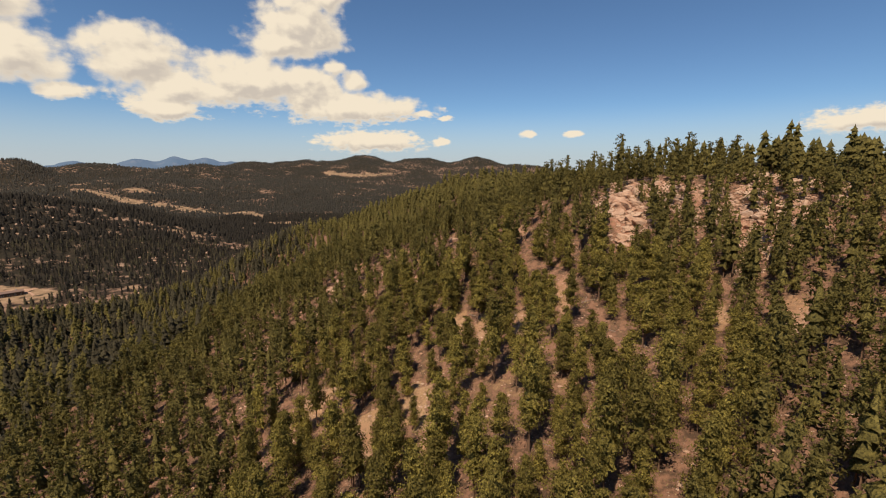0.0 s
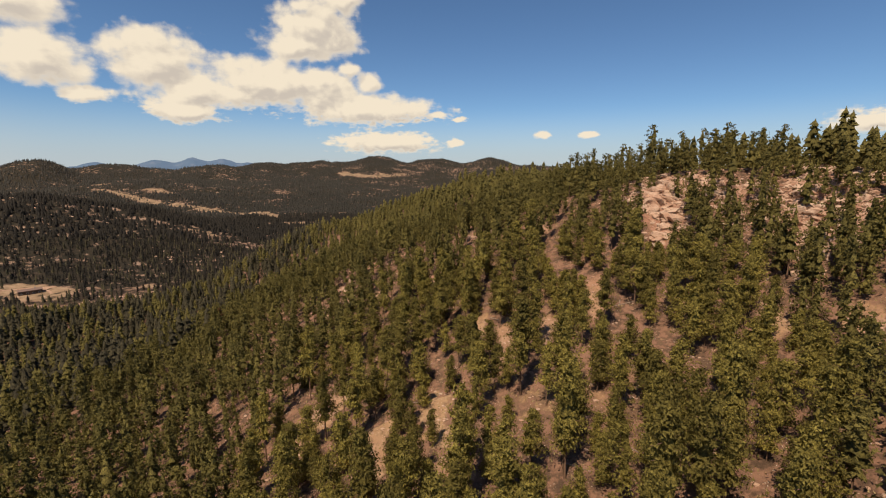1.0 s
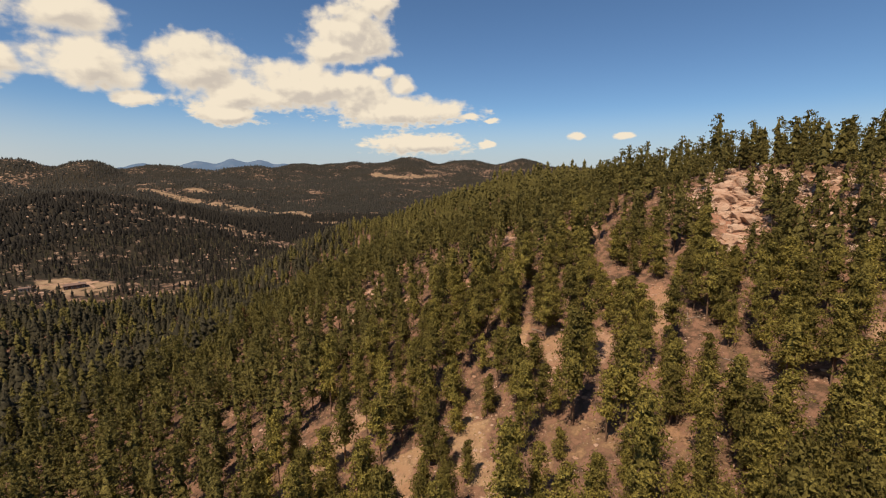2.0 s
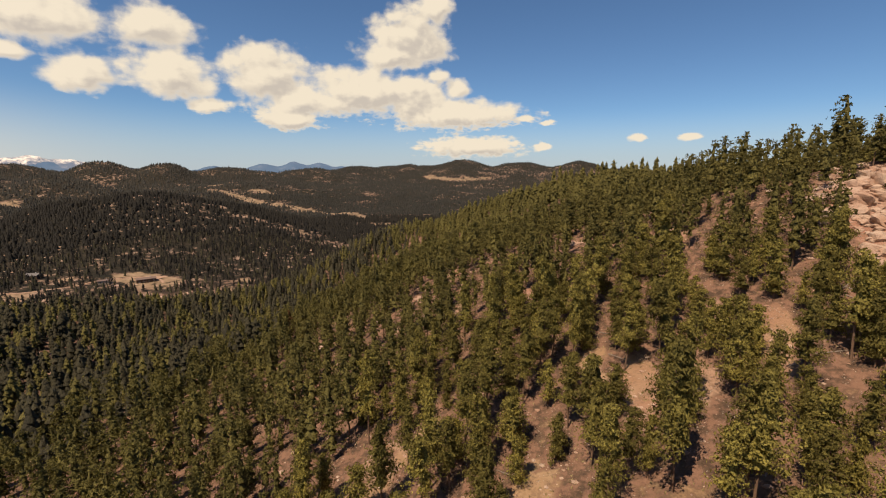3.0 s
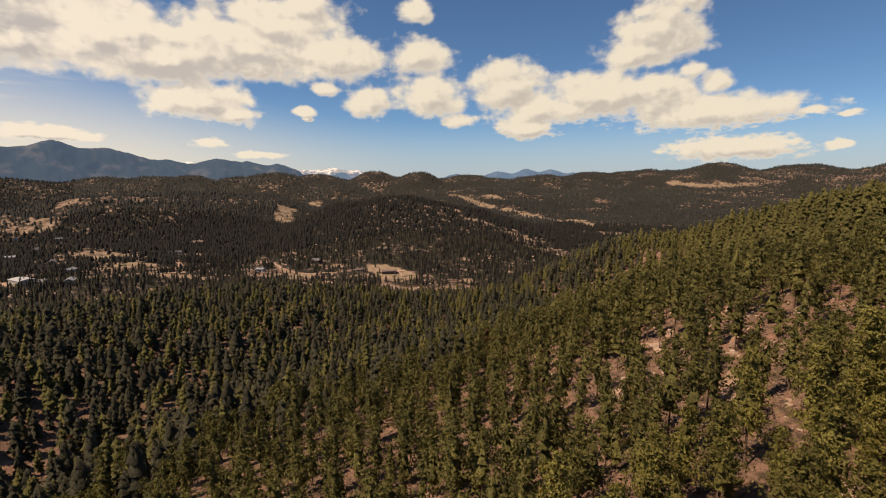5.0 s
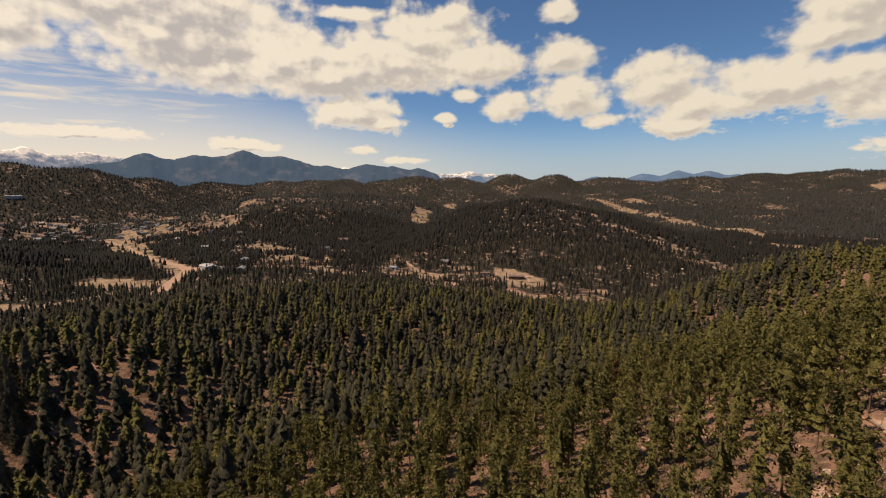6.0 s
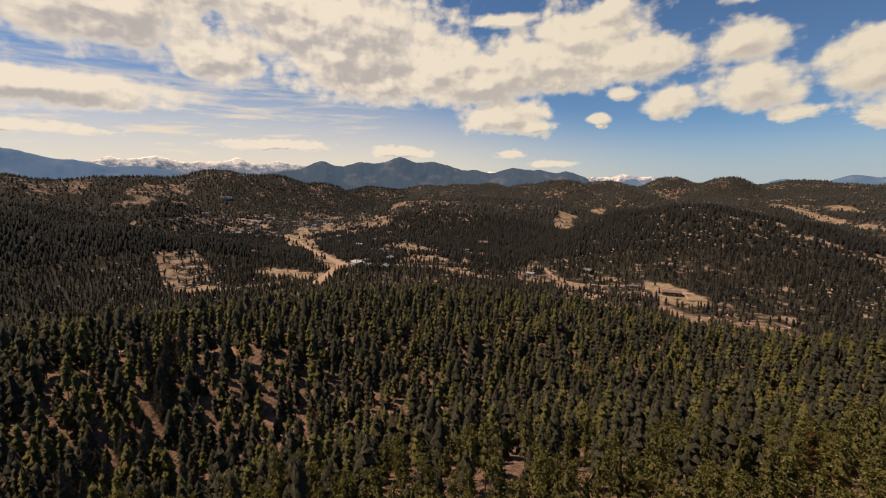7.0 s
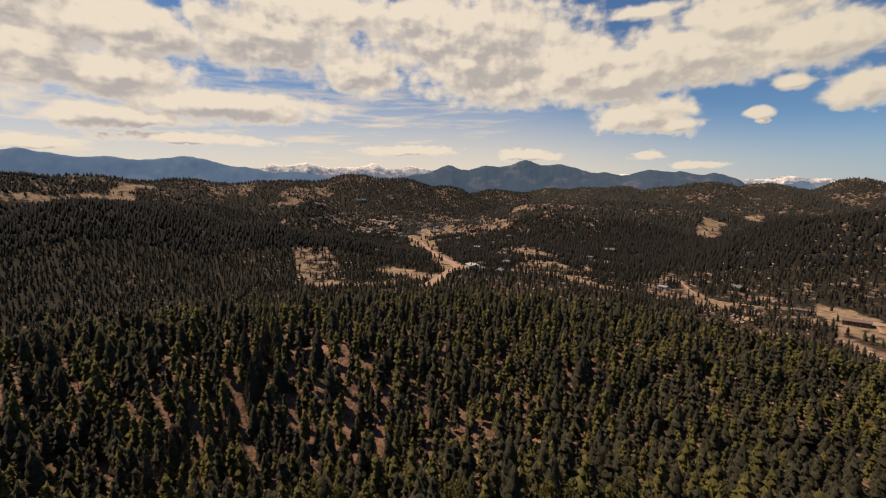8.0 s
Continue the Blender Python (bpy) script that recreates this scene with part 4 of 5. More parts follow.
def plant():
    x, y = thinned(*scatter(3.55, 0, 260, 0.95, 5), 11, 0.05)
    luck = np.random.default_rng(9).uniform(0, 1, len(x))
    fir = luck < firs_share(x, y)
    # the nearest slope, tree by tree
    belt = np.nonzero((x > -50) & (x < 46) & (y > 36) & (y < 112) & ~fir)[0]
    ours = np.zeros(len(x), bool)
    ours[belt[np.argsort(np.hypot(x[belt] - 6, y[belt] - 70))[:300]]] = True
    gully = np.nonzero(fir & (x > -180) & (x < -90) & (y > 20) & (y < 150))[0]
    ours[gully[:40]] = True
    plant_near(x[ours], y[ours], fir[ours])
    x, y, fir = x[~ours], y[~ours], fir[~ours]
    along = np.clip((-44 * x + 84 * y) / 8992.0, 0, 1)
    close = (np.hypot(x + 44 * along, y - 84 * along) < np.where(x > 10, 118, 100)) & (y > 30) & (x > -110)
    fine = [mid_pine(100 + i, t, w, low, 6, 16, 0.31, 0.5, 3, 0.44) for i, (t, w, low) in enumerate(PINE_SHAPES + PINE_SHAPES)]
    pines = [boughed_pine(200 + i, t, w, low, 13, 2, 0.40) for i, (t, w, low) in enumerate(PINE_SHAPES + PINE_SHAPES)]
    # firs, plus pine shapes that take the same shade-darkened colour
    firs = [mid_fir(120 + i, t, w) for i, (t, w) in enumerate(FIR_SHAPES)] + [boughed_pine(220 + i, t * 0.96, w * 1.08, low * 0.5, 12, 2, 0.42) for i, (t, w, low) in enumerate(PINE_SHAPES)]
    total = bake("pine_forest", fine, x[~fir & close], y[~fir & close], 1, [WOODS, BARK], "open ponderosa pine forest on the near slope", "forest", fat=1.13)
    total += bake("pine_forest", pines, x[~fir & ~close], y[~fir & ~close], 9, [WOODS, BARK], "ponderosa pine forest on the slopes", "forest")
    total += bake("fir_forest", firs, x[fir], y[fir], 2, [FIRSHADEWOODS, BARK], "dark firs and shade-darkened pines filling the gully", "forest", (0.52, 1.12))
    x, y = thinned(*scatter(4.8, 260, 620, 0.9, 6), 12, 0.1)
    fir = np.random.default_rng(10).uniform(0, 1, len(x)) < firs_share(x, y)
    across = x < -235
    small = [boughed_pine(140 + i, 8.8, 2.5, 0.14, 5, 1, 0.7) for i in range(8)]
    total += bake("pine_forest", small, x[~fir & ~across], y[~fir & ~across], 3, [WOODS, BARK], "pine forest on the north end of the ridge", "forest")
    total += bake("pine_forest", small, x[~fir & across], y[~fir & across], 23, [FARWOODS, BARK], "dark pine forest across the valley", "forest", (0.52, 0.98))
    total += bake("fir_forest", [spire(150 + i, 9.0, 2.2, 0.04, 4, 5) for i in range(6)], x[fir], y[fir], 4, [FIRSHADEWOODS, BARK], "fir forest on the shaded hillsides", "forest", (0.52, 0.98))
    skirts = [spire(160 + i, 8.4, 2.9, 0.06, 2, 5) for i in range(8)]
    x, y = thinned(*scatter(5.0, 620, 1020, 0.92, 7, -20, 146), 13, 0.04)
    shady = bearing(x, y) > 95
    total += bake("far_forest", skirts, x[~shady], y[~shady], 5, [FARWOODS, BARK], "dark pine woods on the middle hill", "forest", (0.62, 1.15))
    total += bake("far_forest", skirts, x[shady], y[shady], 25, [CLOUDSHADEWOODS, BARK], "dense woods darkened for cloud shade on the hill south of the road", "forest", (0.62, 1.15))
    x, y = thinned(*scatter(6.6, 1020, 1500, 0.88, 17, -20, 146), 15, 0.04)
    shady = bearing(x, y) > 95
    total += bake("far_forest", skirts, x[~shady], y[~shady], 15, [HAZEWOODS, BARK], "pine woods on the far hills, paled for haze", "forest", (0.62, 1.15))
    total += bake("far_forest", skirts, x[shady], y[shady], 27, [CLOUDSHADEWOODS, BARK], "woods darkened for cloud shade on the southern hills", "forest", (0.62, 1.15))
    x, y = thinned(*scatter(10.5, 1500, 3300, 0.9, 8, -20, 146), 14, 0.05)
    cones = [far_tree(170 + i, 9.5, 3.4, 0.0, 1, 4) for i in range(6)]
    # past this bearing the same cones take the colour darkened for cloud shade
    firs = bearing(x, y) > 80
    total += bake("distant_forest", cones, x[~firs], y[~firs], 6, [HAZEWOODS, BARK], "pine woods on the distant hills, paled for haze", "forest", (0.6, 1.2))
    total += bake("distant_forest", cones, x[firs], y[firs], 26, [CLOUDSHADEWOODS, BARK], "dense woods darkened for cloud shade on the distant hills", "forest", (0.6, 1.2))
    return total


plant()


# ---- rocks ----
def boulder_mesh(seed, flat=0.7):
    """A weathered block: an icosphere cut by planes and roughened."""
    rng = np.random.default_rng(seed)
    bm = bmesh.new()
    bmesh.ops.create_icosphere(bm, subdivisions=2, radius=1.0)
    cuts = [(Vector(rng.normal(0, 1, 3)).normalized(), rng.uniform(0.40, 0.72)) for _ in range(12)]
    for v in bm.verts:
        for way, d in cuts:
            over = v.co.dot(way) - d
            if over > 0:
                v.co -= way * over
        v.co += Vector(rng.normal(0, 0.025, 3))
        v.co.z *= flat
    me = bpy.data.meshes.new("boulder")
    bm.to_mesh(me)
    bm.free()
    me.materials.append(GRANITE)
    return me


BOULDERS = [boulder_mesh(400 + i, f) for i, f in enumerate((0.6, 0.75, 0.9, 0.55, 0.7, 1.0, 0.65, 0.8))]


def outcrop(cx, cy, rx, ry, count, sizes, seed, label, group):
    """Granite blocks, each a thing, bedded in the slope."""
    rng = np.random.default_rng(seed)
    x, y = cx + rng.normal(0, rx, count), cy + rng.normal(0, ry, count)
    z = height(x, y)
    for px, py, pz in zip(x, y, z):
        k = sizes[0] + (sizes[1] - sizes[0]) * rng.uniform(0, 1) ** 2
        ob = tagged(new("boulder", BOULDERS[int(rng.integers(len(BOULDERS)))]), label, "boulder", group)
        ob.matrix_basis = Matrix.LocRotScale((px, py, pz + 0.12 * k), Euler((rng.normal(0, 0.2), rng.normal(0, 0.2), rng.uniform(0, 6.28))),
                                             (k * rng.uniform(0.9, 1.5), k, k * rng.uniform(0.8, 1.15)))


LEDGE = "pinkish weathered granite boulder on the ridge outcrop"
outcrop(44, 112, 3.4, 3.4, 80, (0.5, 2.2), 1, LEDGE, "boulders on the ridge")
outcrop(52, 114, 3.0, 2.8, 44, (0.5, 2.0), 2, LEDGE, "boulders on the ridge")
outcrop(63, 89, 3.2, 3.8, 56, (0.5, 2.0), 3, LEDGE, "boulders on the ridge")
outcrop(69, 94, 2.6, 2.6, 30, (0.5, 1.8), 4, LEDGE, "boulders on the ridge")
outcrop(42, 100, 2.0, 2.6, 16, (0.7, 2.2), 5, LEDGE, "boulders on the ridge")
outcrop(78, 106, 3.0, 3.0, 30, (0.5, 1.8), 6, LEDGE, "boulders on the ridge")
outcrop(84, 96, 3.0, 4.0, 26, (0.5, 1.8), 7, LEDGE, "boulders on the ridge")
outcrop(7, 128, 1.8, 2.5, 8, (0.5, 1.5), 8, "pale granite boulder among the pines", "boulders on the slope")
outcrop(-30, 128, 6, 9, 22, (0.5, 1.6), 9, "pale granite boulder among the pines", "boulders on the slope")
outcrop(-200, 206, 3.5, 8, 26, (0.6, 2.2), 10, "grey granite boulder in a rocky glade", "boulders in the glade")
outcrop(-400, 303, 9, 8, 34, (0.9, 3.0), 11, "tan granite boulder by the dirt track", "boulders by the track")


def strewn(name, x, y, sizes, seed, label):
    """Loose stones joined into one object."""
    rng = np.random.default_rng(seed)
    z = height(x, y)
    base = [np.array([v.co[:] for v in m.vertices]) for m in STONES]
    tris = [np.array([p.vertices[:] for p in m.polygons]) for m in STONES]
    shapes = [(v, f, np.zeros(len(f), int)) for v, f in zip(base, tris)]
    bake_at(name, shapes, x, y, z, rng, sizes, label)


def stone_mesh(seed):
    rng = np.random.default_rng(seed)
    bm = bmesh.new()
    bmesh.ops.create_icosphere(bm, subdivisions=1, radius=1.0)
    for v in bm.verts:
        v.co = v.co * float(rng.uniform(0.6, 1.1))
        v.co.z *= 0.6
    bmesh.ops.delete(bm, geom=[f for f in bm.faces if f.calc_center_median().z < -0.3], context="FACES")
    bmesh.ops.triangulate(bm, faces=bm.faces[:])
    me = bpy.data.meshes.new("stone")
    bm.to_mesh(me)
    bm.free()
    return me


STONES = [stone_mesh(500 + i) for i in range(6)]


def bake_at(name, shapes, x, y, z, rng, sizes, label):
    pick = rng.integers(len(shapes), size=len(x))
    vs, fs, n = [], [], 0
    for q, (px, py, pz) in zip(pick, zip(x, y, z)):
        v, f, _ = shapes[q]
        a, k = rng.uniform(0, 6.28), sizes[0] + (sizes[1] - sizes[0]) * rng.uniform(0, 1) ** 2.5
        c, s = math.cos(a), math.sin(a)
        vs.append(np.stack([(v[:, 0] * c - v[:, 1] * s) * k * 1.3 + px, (v[:, 0] * s + v[:, 1] * c) * k + py, v[:, 2] * k + pz], 1))
        fs.append(f + n)
        n += len(v)
    me = mesh_from(name, np.vstack(vs).tolist(), np.vstack(fs).tolist(), GRANITE)
    tagged(new(name, me), label, "rocks", kind="stuff")


rng = np.random.default_rng(61)
sx, sy = rng.uniform(-60, 85, 12000), rng.uniform(30, 150, 12000)
ok = rng.uniform(0, 1, 12000) < np.clip(1.15 - wooded(sx, sy), 0.08, 1)
strewn("loose_stones", sx[ok], sy[ok], (0.07, 0.42), 62, "small loose granite stones on bare soil")
sx = np.concatenate([rng.normal(cx, 5.0, 330) for cx in (45, 52, 63, 70, 79, 58)])
sy = np.concatenate([rng.normal(cy, 5.0, 330) for cy in (109, 113, 88, 95, 103, 101)])
strewn("outcrop_rubble", sx, sy, (0.25, 0.9), 64, "angular pink granite rubble below the ridge outcrop")
sx, sy = rng.uniform(-950, -180, 16000), rng.uniform(-250, 900, 16000)
rocky = fractal(sx, sy, 110.0, 4, 91)
ok = (rocky > 0.16) & (rng.uniform(0, 1, 16000) < 0.65) & (road_gap(sx, sy) > 8)
strewn("hillside_rocks", sx[ok], sy[ok], (0.6, 2.2), 63, "pale granite rocks scattered over the wooded hills")


# ---- roads ----
def dirt_material():
    m, k, bsdf, where, out = material("packed_dirt", 0.95, 0.1)
    n = k.noise(where, 0.5, 5.0, 0.65)
    k.l.new(k.mix(k.ramp(n, 0.35, 0.65), (0.30, 0.185, 0.125), (0.40, 0.275, 0.195)), bsdf.inputs["Base Color"])
    bump(k, bsdf, n, 0.3, 0.1)
    return m


def plain_material(name, colour, rough=0.8, grain=0.15):
    m, k, bsdf, where, out = material(name, rough, 0.1)
    n = k.noise(where, 1.2, 4.0)
    k.l.new(k.mix(n, tuple(c * (1 - grain) for c in colour), tuple(c * (1 + grain) for c in colour)), bsdf.inputs["Base Color"])
    return m


DIRT = dirt_material()


def road(name, line, half, label, closed=False):
    pts = []
    for (ax, ay), (bx, by) in zip(line, line[1:]):
        n = max(2, int(math.hypot(bx - ax, by - ay) / 5))
        pts += [(ax + (bx - ax) * q / n, ay + (by - ay) * q / n) for q in range(n)]
    pts.append(line[-1])
    p = np.array(pts, float)
    for _ in range(10):
        p[1:-1] = p[1:-1] * 0.5 + (p[:-2] + p[2:]) * 0.25
    way = np.gradient(p, axis=0)
    way /= np.linalg.norm(way, axis=1, keepdims=True)
    side = np.stack([-way[:, 1], way[:, 0]], 1)
    wide = half * np.clip(1.9 + p[:, 0] / 620, 0.45, 1.0) * (1 + 0.35 * fractal(p[:, 0], p[:, 1], 40.0, 2, 5))
    wide = wide[:, None]
    rows = []
    for s in (-1.0, -0.9, 0.0, 0.9, 1.0):
        q = p + side * s * wide
        z = np.maximum(height(q[:, 0], q[:, 1]), height(p[:, 0], p[:, 1])) + (0.35 if abs(s) < 1 else -0.6)
        rows.append(np.stack([q[:, 0], q[:, 1], z], 1))
    n = len(p)
    f = [[a * n + i, a * n + i + 1, (a + 1) * n + i + 1, (a + 1) * n + i] for a in range(4) for i in range(n - 1)]
    ob = new(name, mesh_from(name, np.vstack(rows).tolist(), f, DIRT, False))
    tagged(ob, label, "road", kind="structure")


road("road", ROAD, 7.0, "pale dirt and asphalt valley road")
for line in TRACKS:
    road("dirt_track", line, 1.2, "narrow pinkish dirt track")


def yard(cx, cy, ra, rb, turn, label):
    """A levelled dirt yard with an uneven rim."""
    n, rings = 28, (0.0, 0.5, 0.9, 1.05)
    c, s = math.cos(radians(turn)), math.sin(radians(turn))
    rng = np.random.default_rng(int(abs(cx)))
    edge = 1 + 0.18 * np.sin(np.arange(n) * 0.9 + rng.uniform(0, 6)) * rng.uniform(0.4, 1, n)
    v, f = [], []
    for q, k in enumerate(rings):
        for i in range(n):
            a = 2 * math.pi * i / n
            u, w = math.cos(a) * ra * k * edge[i], math.sin(a) * rb * k * edge[i]
            px, py = cx + c * u - s * w, cy + s * u + c * w
            pz = float(height(np.array([px]), np.array([py]))[0])
            v.append((px, py, pz + (0.3 if k <= 0.9 else -0.5)))
    for q in range(len(rings) - 1):
        f += [[q * n + i, q * n + (i + 1) % n, (q + 1) * n + (i + 1) % n, (q + 1) * n + i] for i in range(n)]
    tagged(new("dirt_yard", mesh_from("dirt_yard", v, f, DIRT)), label, "yard", kind="structure")


yard(-384, 388, 14, 5, 50, "bare dirt yard beside the house")
yard(-580, 93, 30, 10, 12, "dirt lot beside the valley road")
yard(-545, 218, 16, 6, 70, "bare dirt terrace on the hillside")


# ---- houses ----
WALLS = [plain_material("dark_timber", (0.10, 0.07, 0.05)), plain_material("tan_siding", (0.38, 0.30, 0.22)), plain_material("white_siding", (0.42, 0.39, 0.35)),
         plain_material("grey_siding", (0.32, 0.32, 0.31)), plain_material("brown_siding", (0.20, 0.13, 0.09))]
ROOFS = [plain_material("grey_shingles", (0.15, 0.14, 0.135)), plain_material("pale_metal_roof", (0.26, 0.26, 0.26), 0.6), plain_material("brown_shingles", (0.17, 0.12, 0.10)),
         plain_material("white_membrane_roof", (0.40, 0.38, 0.36))]
TRIM = plain_material("white_trim", (0.7, 0.7, 0.67))
GLASS = material("window_glass", 0.08, 0.6)
GLASS[2].inputs["Base Color"].default_value = (0.03, 0.035, 0.04, 1)
GLASS = GLASS[0]


def block(x0, x1, y0, y1, z0, z1):
    v = [(x, y, z) for z in (z0, z1) for y in (y0, y1) for x in (x0, x1)]
    return v, [(0, 2, 3, 1), (4, 5, 7, 6), (0, 1, 5, 4), (2, 6, 7, 3), (0, 4, 6, 2), (1, 3, 7, 5)]


def part(name, shape, mat, parent, label=""):
    ob = new(name, mesh_from(name, shape[0], shape[1], mat))
    ob.parent = parent
    if label:
        ob["label"] = label
    return ob


def house(x, y, turn, long, wide, tall, pitch, wall, roof, label, category="house", group="", windows=True):
    z = float(height(np.array([x]), np.array([y]))[0])
    root = tagged(new("house"), label, category, group)
    root.matrix_basis = pose(x, y, z, 0, 0, turn)
    a, b = long / 2, wide / 2
    rise = b * pitch
    v, f = block(-a, a, -b, b, -2.0, tall)
    n = len(v)
    v += [(-a, 0, tall + rise), (a, 0, tall + rise)]
    f = f[:1] + f[2:] + [(4, 6, n), (5, n + 1, 7)]
    part("wall", (v, f), WALLS[wall], root)
    e, t = 0.5, 0.25
    drop = e * pitch
    profile = [(-b - e, tall - drop + 0.02), (0, tall + rise + 0.02), (b + e, tall - drop + 0.02), (b + e, tall - drop + t), (0, tall + rise + t), (-b - e, tall - drop + t)]
    rv = [(sx, py, pz) for sx in (-a - e, a + e) for py, pz in profile]
    rf = [(0, 1, 4, 5), (1, 2, 3, 4), (6, 11, 10, 7), (7, 10, 9, 8)] + [(q, 6 + q, 6 + (q + 1) % 6, (q + 1) % 6) for q in range(6)]
    top = part("roof", (rv, rf), ROOFS[roof], root)
    if windows:
        part("chimney", block(a * 0.4, a * 0.4 + 0.8, -0.4, 0.4, tall, tall + rise + 1.1), WALLS[3], root)
        part("door", block(-0.5, 0.5, -b - 0.06, -b + 0.05, 0, 2.05), WALLS[4], root)
        for q in range(max(2, int(long / 4))):
            wx = -a + long * (q + 0.5) / max(2, int(long / 4))
            if abs(wx) < 1.3:
                continue
            for side in (-1, 1):
                s0, s1 = sorted((side * (b + 0.05), side * (b - 0.05)))
                win = part("window", block(wx - 0.75, wx + 0.75, s0, s1, 0.9, 2.1), TRIM, root)
                s0, s1 = sorted((side * (b + 0.08), side * (b + 0.055)))
                part("pane", block(wx - 0.62, wx + 0.62, s0, s1, 1.02, 1.98), GLASS, win)
    return root


house(-380, 378, 50, 16, 8, 3.6, 0.25, 0, 2, "long dark timber house with a brown roof")
house(-412, 362, 40, 9, 6, 3.0, 0.1, 1, 2, "low tan building with a flat brown roof")
house(-491, 357, 20, 11, 8, 3.2, 0.45, 0, 0, "dark timber cabin among the pines")
house(-504, 291, 35, 9, 6, 3.0, 0.35, 2, 1, "small white cabin with a pale metal roof")
house(-782, 325, 70, 16, 10, 4.5, 0.5, 4, 2, "brown timber house on the wooded hillside")
house(-724, 271, 80, 20, 9, 3.2, 0.2, 3, 0, "long low grey house on the hillside")
house(-566, 96, 15, 20, 12, 5.0, 0.15, 2, 3, "white commercial building beside the dirt lot")
house(-600, 108, 15, 14, 8, 3.6, 0.3, 1, 2, "tan building beside the dirt lot")
house(-545, 108, 30, 10, 7, 3.4, 0.3, 1, 0, "tan building with a grey roof by the road")
house(-1674, -289, 100, 34, 10, 6.0, 0.15, 2, 3, "long white building high on the wooded hill")
TOWN = [(-1142, -273), (-1152, -258), (-1142, -238), (-1169, -219), (-1440, -262), (-1470, -240), (-1391, -218), (-1430, -195), (-1390, -163), (-1333, -140),
        (-1229, -110), (-1283, -84), (-1090, -60), (-1540, -40), (-1560, -14), (-1117, 18), (-1410, 22), (-1039, 107), (-992, 133), (-925, 175),
        (-635, 141), (-525, 124), (-1371, -29), (-1503, -67), (-1250, -150), (-1310, -190), (-1350, -90), (-1270, -20), (-1190, -160), (-1480, -130),
        (-1000, -60), (-1060, 40), (-1330, 10), (-1220, 40), (-1200, -290), (-1270, -250), (-700, 196), (-740, 140), (-830, 110), (-870, 140)]
rng = np.random.default_rng(71)
KINDS = ["dark timber house in the valley town", "tan house in the valley town", "white house in the valley town", "grey house in the valley town", "brown house in the valley town"]
TOWN += [(float(rng.normal(-1290, 130)), float(rng.normal(-140, 75))) for _ in range(50)]
TOWN += [(float(rng.normal(-1220, 130)), float(rng.normal(40, 45))) for _ in range(26)]
for hx, hy in TOWN:
    w = int(rng.choice([0, 1, 2, 2, 3, 4, 1]))
    house(hx, hy, rng.uniform(0, 180), rng.uniform(8, 13), rng.uniform(6, 8.5), rng.uniform(2.8, 4.6), rng.uniform(0.35, 0.7), w, int(rng.choice([0, 0, 0, 1, 2, 2])), KINDS[w], "house", "houses in the town", False)


# ---- a few trees apart from the rest ----
RUST = foliage("rusty_needles", (0.16, 0.075, 0.035), (0.30, 0.14, 0.065), 0.2)
for px, py, k in ((-76, 139, 0.95), (-150, 66, 0.7), (-172, 24, 0.75)):
    v = make_pine(900 + int(abs(px)), 10.0, 1.9, 0.2, 31, 24, 0.215, 3, 0.37)
    dead = tree_thing("dead_pine", v, RUST, "dying pine with rust-red needles among green trees", "pine tree", "")
    dead.matrix_basis = Matrix.LocRotScale((px, py, float(height(np.array([px]), np.array([py]))[0]) - 0.1), None, (k, k, k))


# ---- bare cottonwoods by the valley meadow ----
TWIGS = foliage("leafless_twigs", (0.10, 0.078, 0.058), (0.19, 0.150, 0.110), 0.1)
for px, py, k in ((-520, 34, 1.0), (-528, 40, 1.15), (-536, 46, 0.9), (-545, 36, 1.05), (-556, 50, 1.1), (-566, 40, 0.95), (-600, 52, 1.0), (-622, 44, 0.9)):
    bare = tree_thing("cottonwood", make_pine(950 + int(abs(px)), 10.5, 3.8, 0.16, 22, 9, 0.34, 3, 0.25), TWIGS, "leafless grey-brown cottonwood beside the valley meadow", "tree", "cottonwoods by the meadow")
    bare.matrix_basis = Matrix.LocRotScale((px, py, float(height(np.array([px]), np.array([py]))[0]) - 0.1), None, (k, k, k))


# ---- vehicles on the dirt lot ----
PAINTS = [plain_material("white_car_paint", (0.55, 0.55, 0.54), 0.35, 0.04), plain_material("dark_car_paint", (0.05, 0.055, 0.065), 0.35, 0.04), plain_material("red_car_paint", (0.30, 0.04, 0.03), 0.35, 0.04)]
RUBBER = plain_material("tyre_rubber", (0.025, 0.025, 0.025), 0.9, 0.2)


def parked_car(x, y, turn, paint, label):
    root = tagged(new("parked_car"), label, "car", "cars on the dirt lot")
    root.matrix_basis = pose(x, y, float(height(np.array([x]), np.array([y]))[0]) + 0.35, 0, 0, turn)
    part("body", block(-2.2, 2.2, -0.9, 0.9, 0.35, 0.95), PAINTS[paint], root)
    v, f = block(-1.5, 1.1, -0.8, 0.8, 0.95, 1.5)
    v = [(px * (0.8 if pz > 1.2 else 1.0), py * (0.85 if pz > 1.2 else 1.0), pz) for px, py, pz in v]
    part("cabin", (v, f), GLASS, root, "dark glazed cabin")
    for wx in (-1.35, 1.35):
        for wy in (-0.9, 0.9):
            rim = [(wx + 0.34 * math.cos(q * math.pi / 5), wy + side, 0.34 + 0.34 * math.sin(q * math.pi / 5)) for side in (-0.11, 0.11) for q in range(10)]
            faces = [tuple(range(9, -1, -1)), tuple(range(10, 20))] + [(q, (q + 1) % 10, 10 + (q + 1) % 10, 10 + q) for q in range(10)]
            part("wheel", (rim, faces), RUBBER, root)


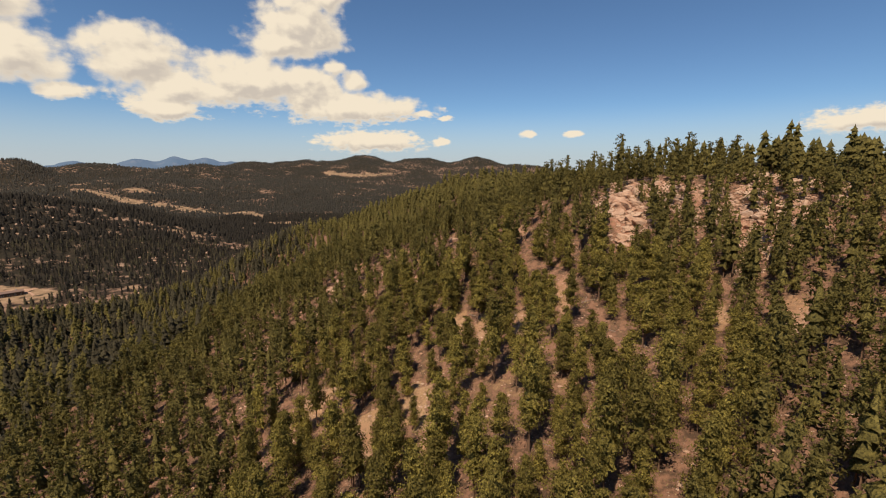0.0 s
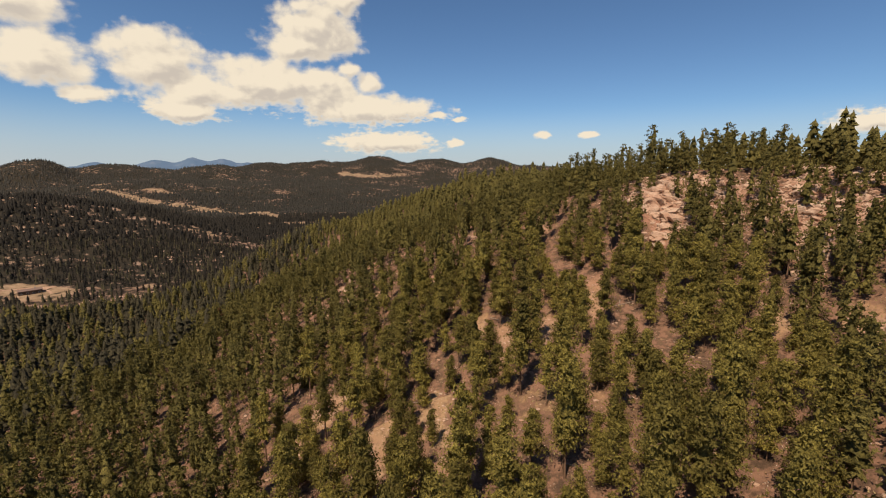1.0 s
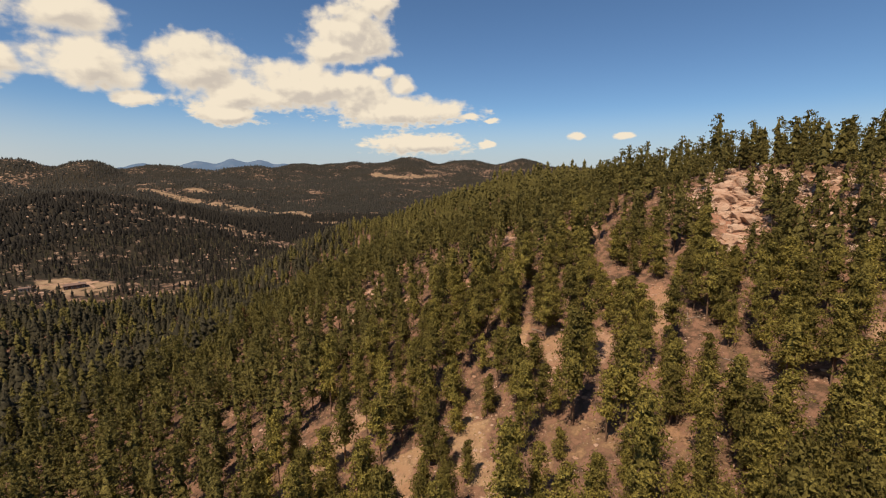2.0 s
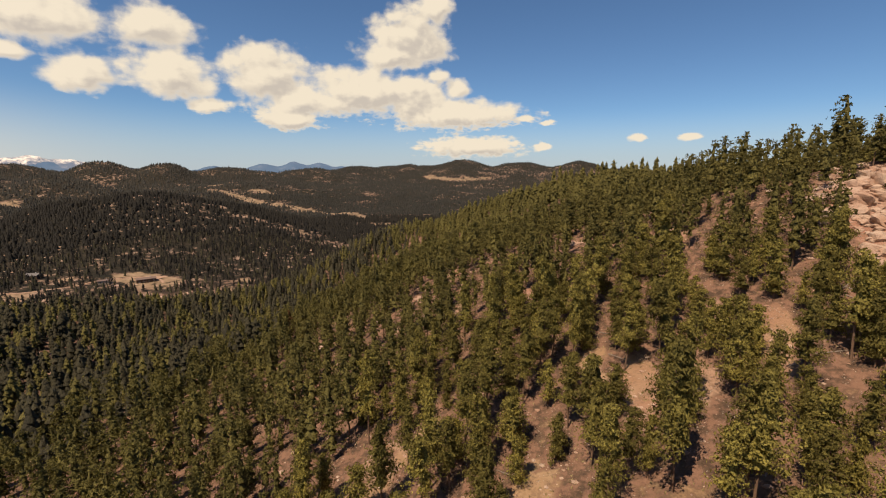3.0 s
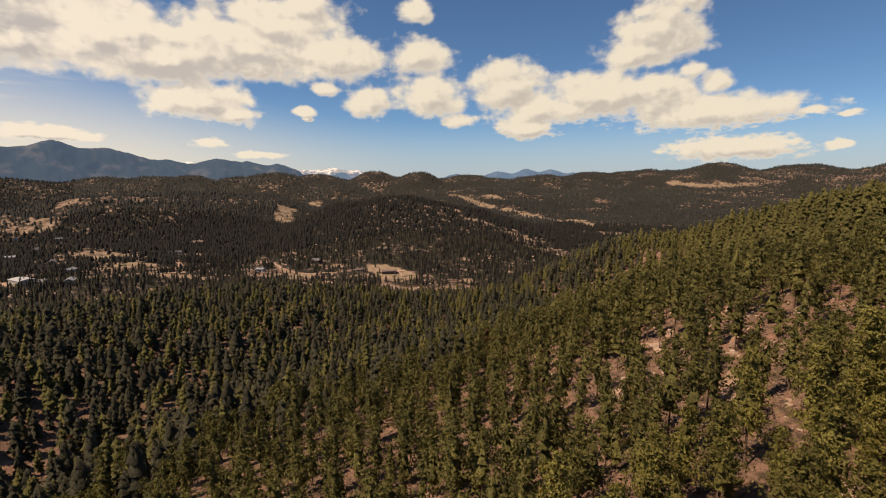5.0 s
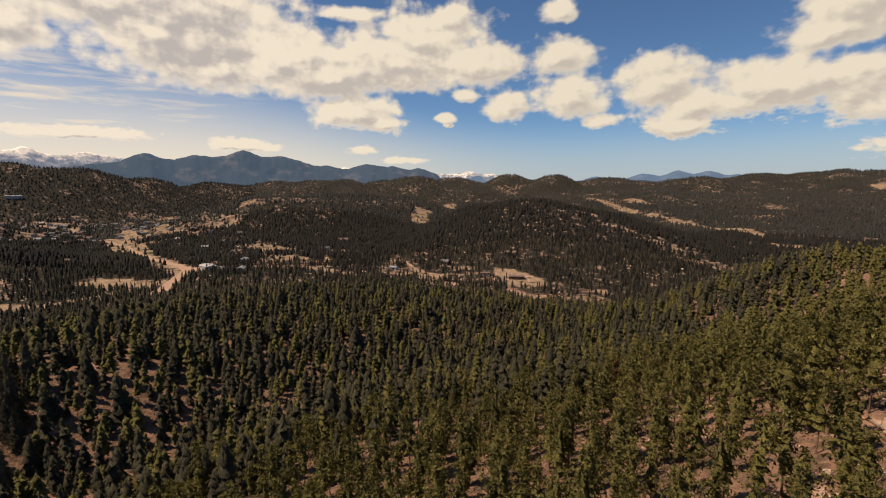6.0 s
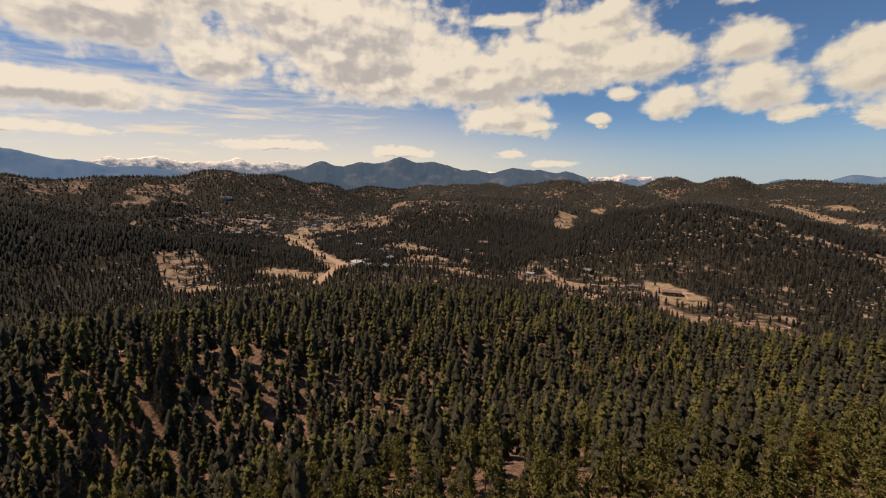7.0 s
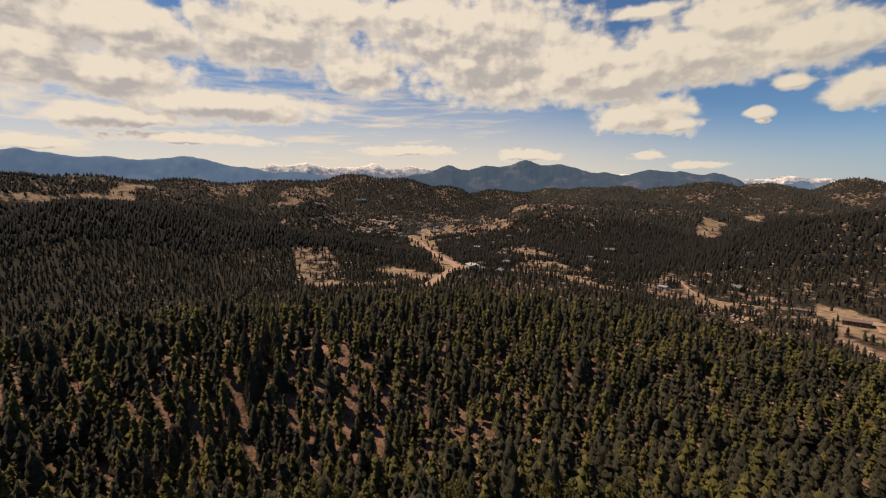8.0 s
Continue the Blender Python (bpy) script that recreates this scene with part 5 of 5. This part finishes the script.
parked_car(-572, 88, 20, 0, "white car parked on the dirt lot")
parked_car(-578, 92, 25, 1, "dark car parked on the dirt lot")
parked_car(-586, 89, 15, 0, "white car parked beside the dark one")
parked_car(-592, 94, 30, 2, "red car parked on the dirt lot")


# ---- dry grass and fallen branches on the open slope ----
STRAW = plain_material("dry_grass_blades", (0.30, 0.24, 0.12), 0.9, 0.4)
TWIG = plain_material("weathered_wood", (0.22, 0.18, 0.15), 0.9, 0.3)


def grass_tufts():
    rng = np.random.default_rng(81)
    n = 9000
    x, y = rng.uniform(-55, 70, n), rng.uniform(35, 140, n)
    ok = fractal(x, y, 18.0, 3, 83) > -0.05
    x, y = x[ok], y[ok]
    z = height(x, y)
    c = np.repeat(np.stack([x, y, z], 1), 3, 0)
    a = rng.uniform(0, 6.283, len(c))
    w, t = rng.uniform(0.04, 0.10, len(c)), rng.uniform(0.15, 0.45, len(c))
    side = np.stack([np.cos(a), np.sin(a), a * 0], 1)
    lean = np.stack([rng.normal(0, 0.12, len(c)), rng.normal(0, 0.12, len(c)), t], 1)
    v = np.stack([c - side * w[:, None], c + side * w[:, None], c + lean], 1).reshape(-1, 3)
    me = mesh_from("dry_grass", v.tolist(), np.arange(len(v)).reshape(-1, 3).tolist(), STRAW)
    tagged(new("dry_grass", me), "sparse dry grass tufts on the bare slope", "grass", kind="stuff")


grass_tufts()
rng = np.random.default_rng(85)
for _ in range(60):
    lx, ly = rng.uniform(-35, 45), rng.uniform(50, 115)
    a, span = rng.uniform(0, 6.28), rng.uniform(1.5, 4.5)
    ends = np.array([[lx, ly], [lx + math.cos(a) * span, ly + math.sin(a) * span]])
    lz = height(ends[:, 0], ends[:, 1]) + 0.08
    p0, p1 = Vector((*ends[0], lz[0])), Vector((*ends[1], lz[1]))
    turn = (p1 - p0).to_track_quat("Z", "Y").to_matrix().to_4x4()
    v, f = tube([(0, 0, 0), (0.03, 0.02, span * 0.5), (0, 0, span)], [0.09, 0.07, 0.03], 6)
    log = new("fallen_branch", mesh_from("fallen_branch", v, f + [(5, 4, 3, 2, 1, 0)], TWIG))
    log.matrix_basis = Matrix.Translation(p0) @ turn
    tagged(log, "grey weathered fallen branch on the soil", "branch", "fallen branches")
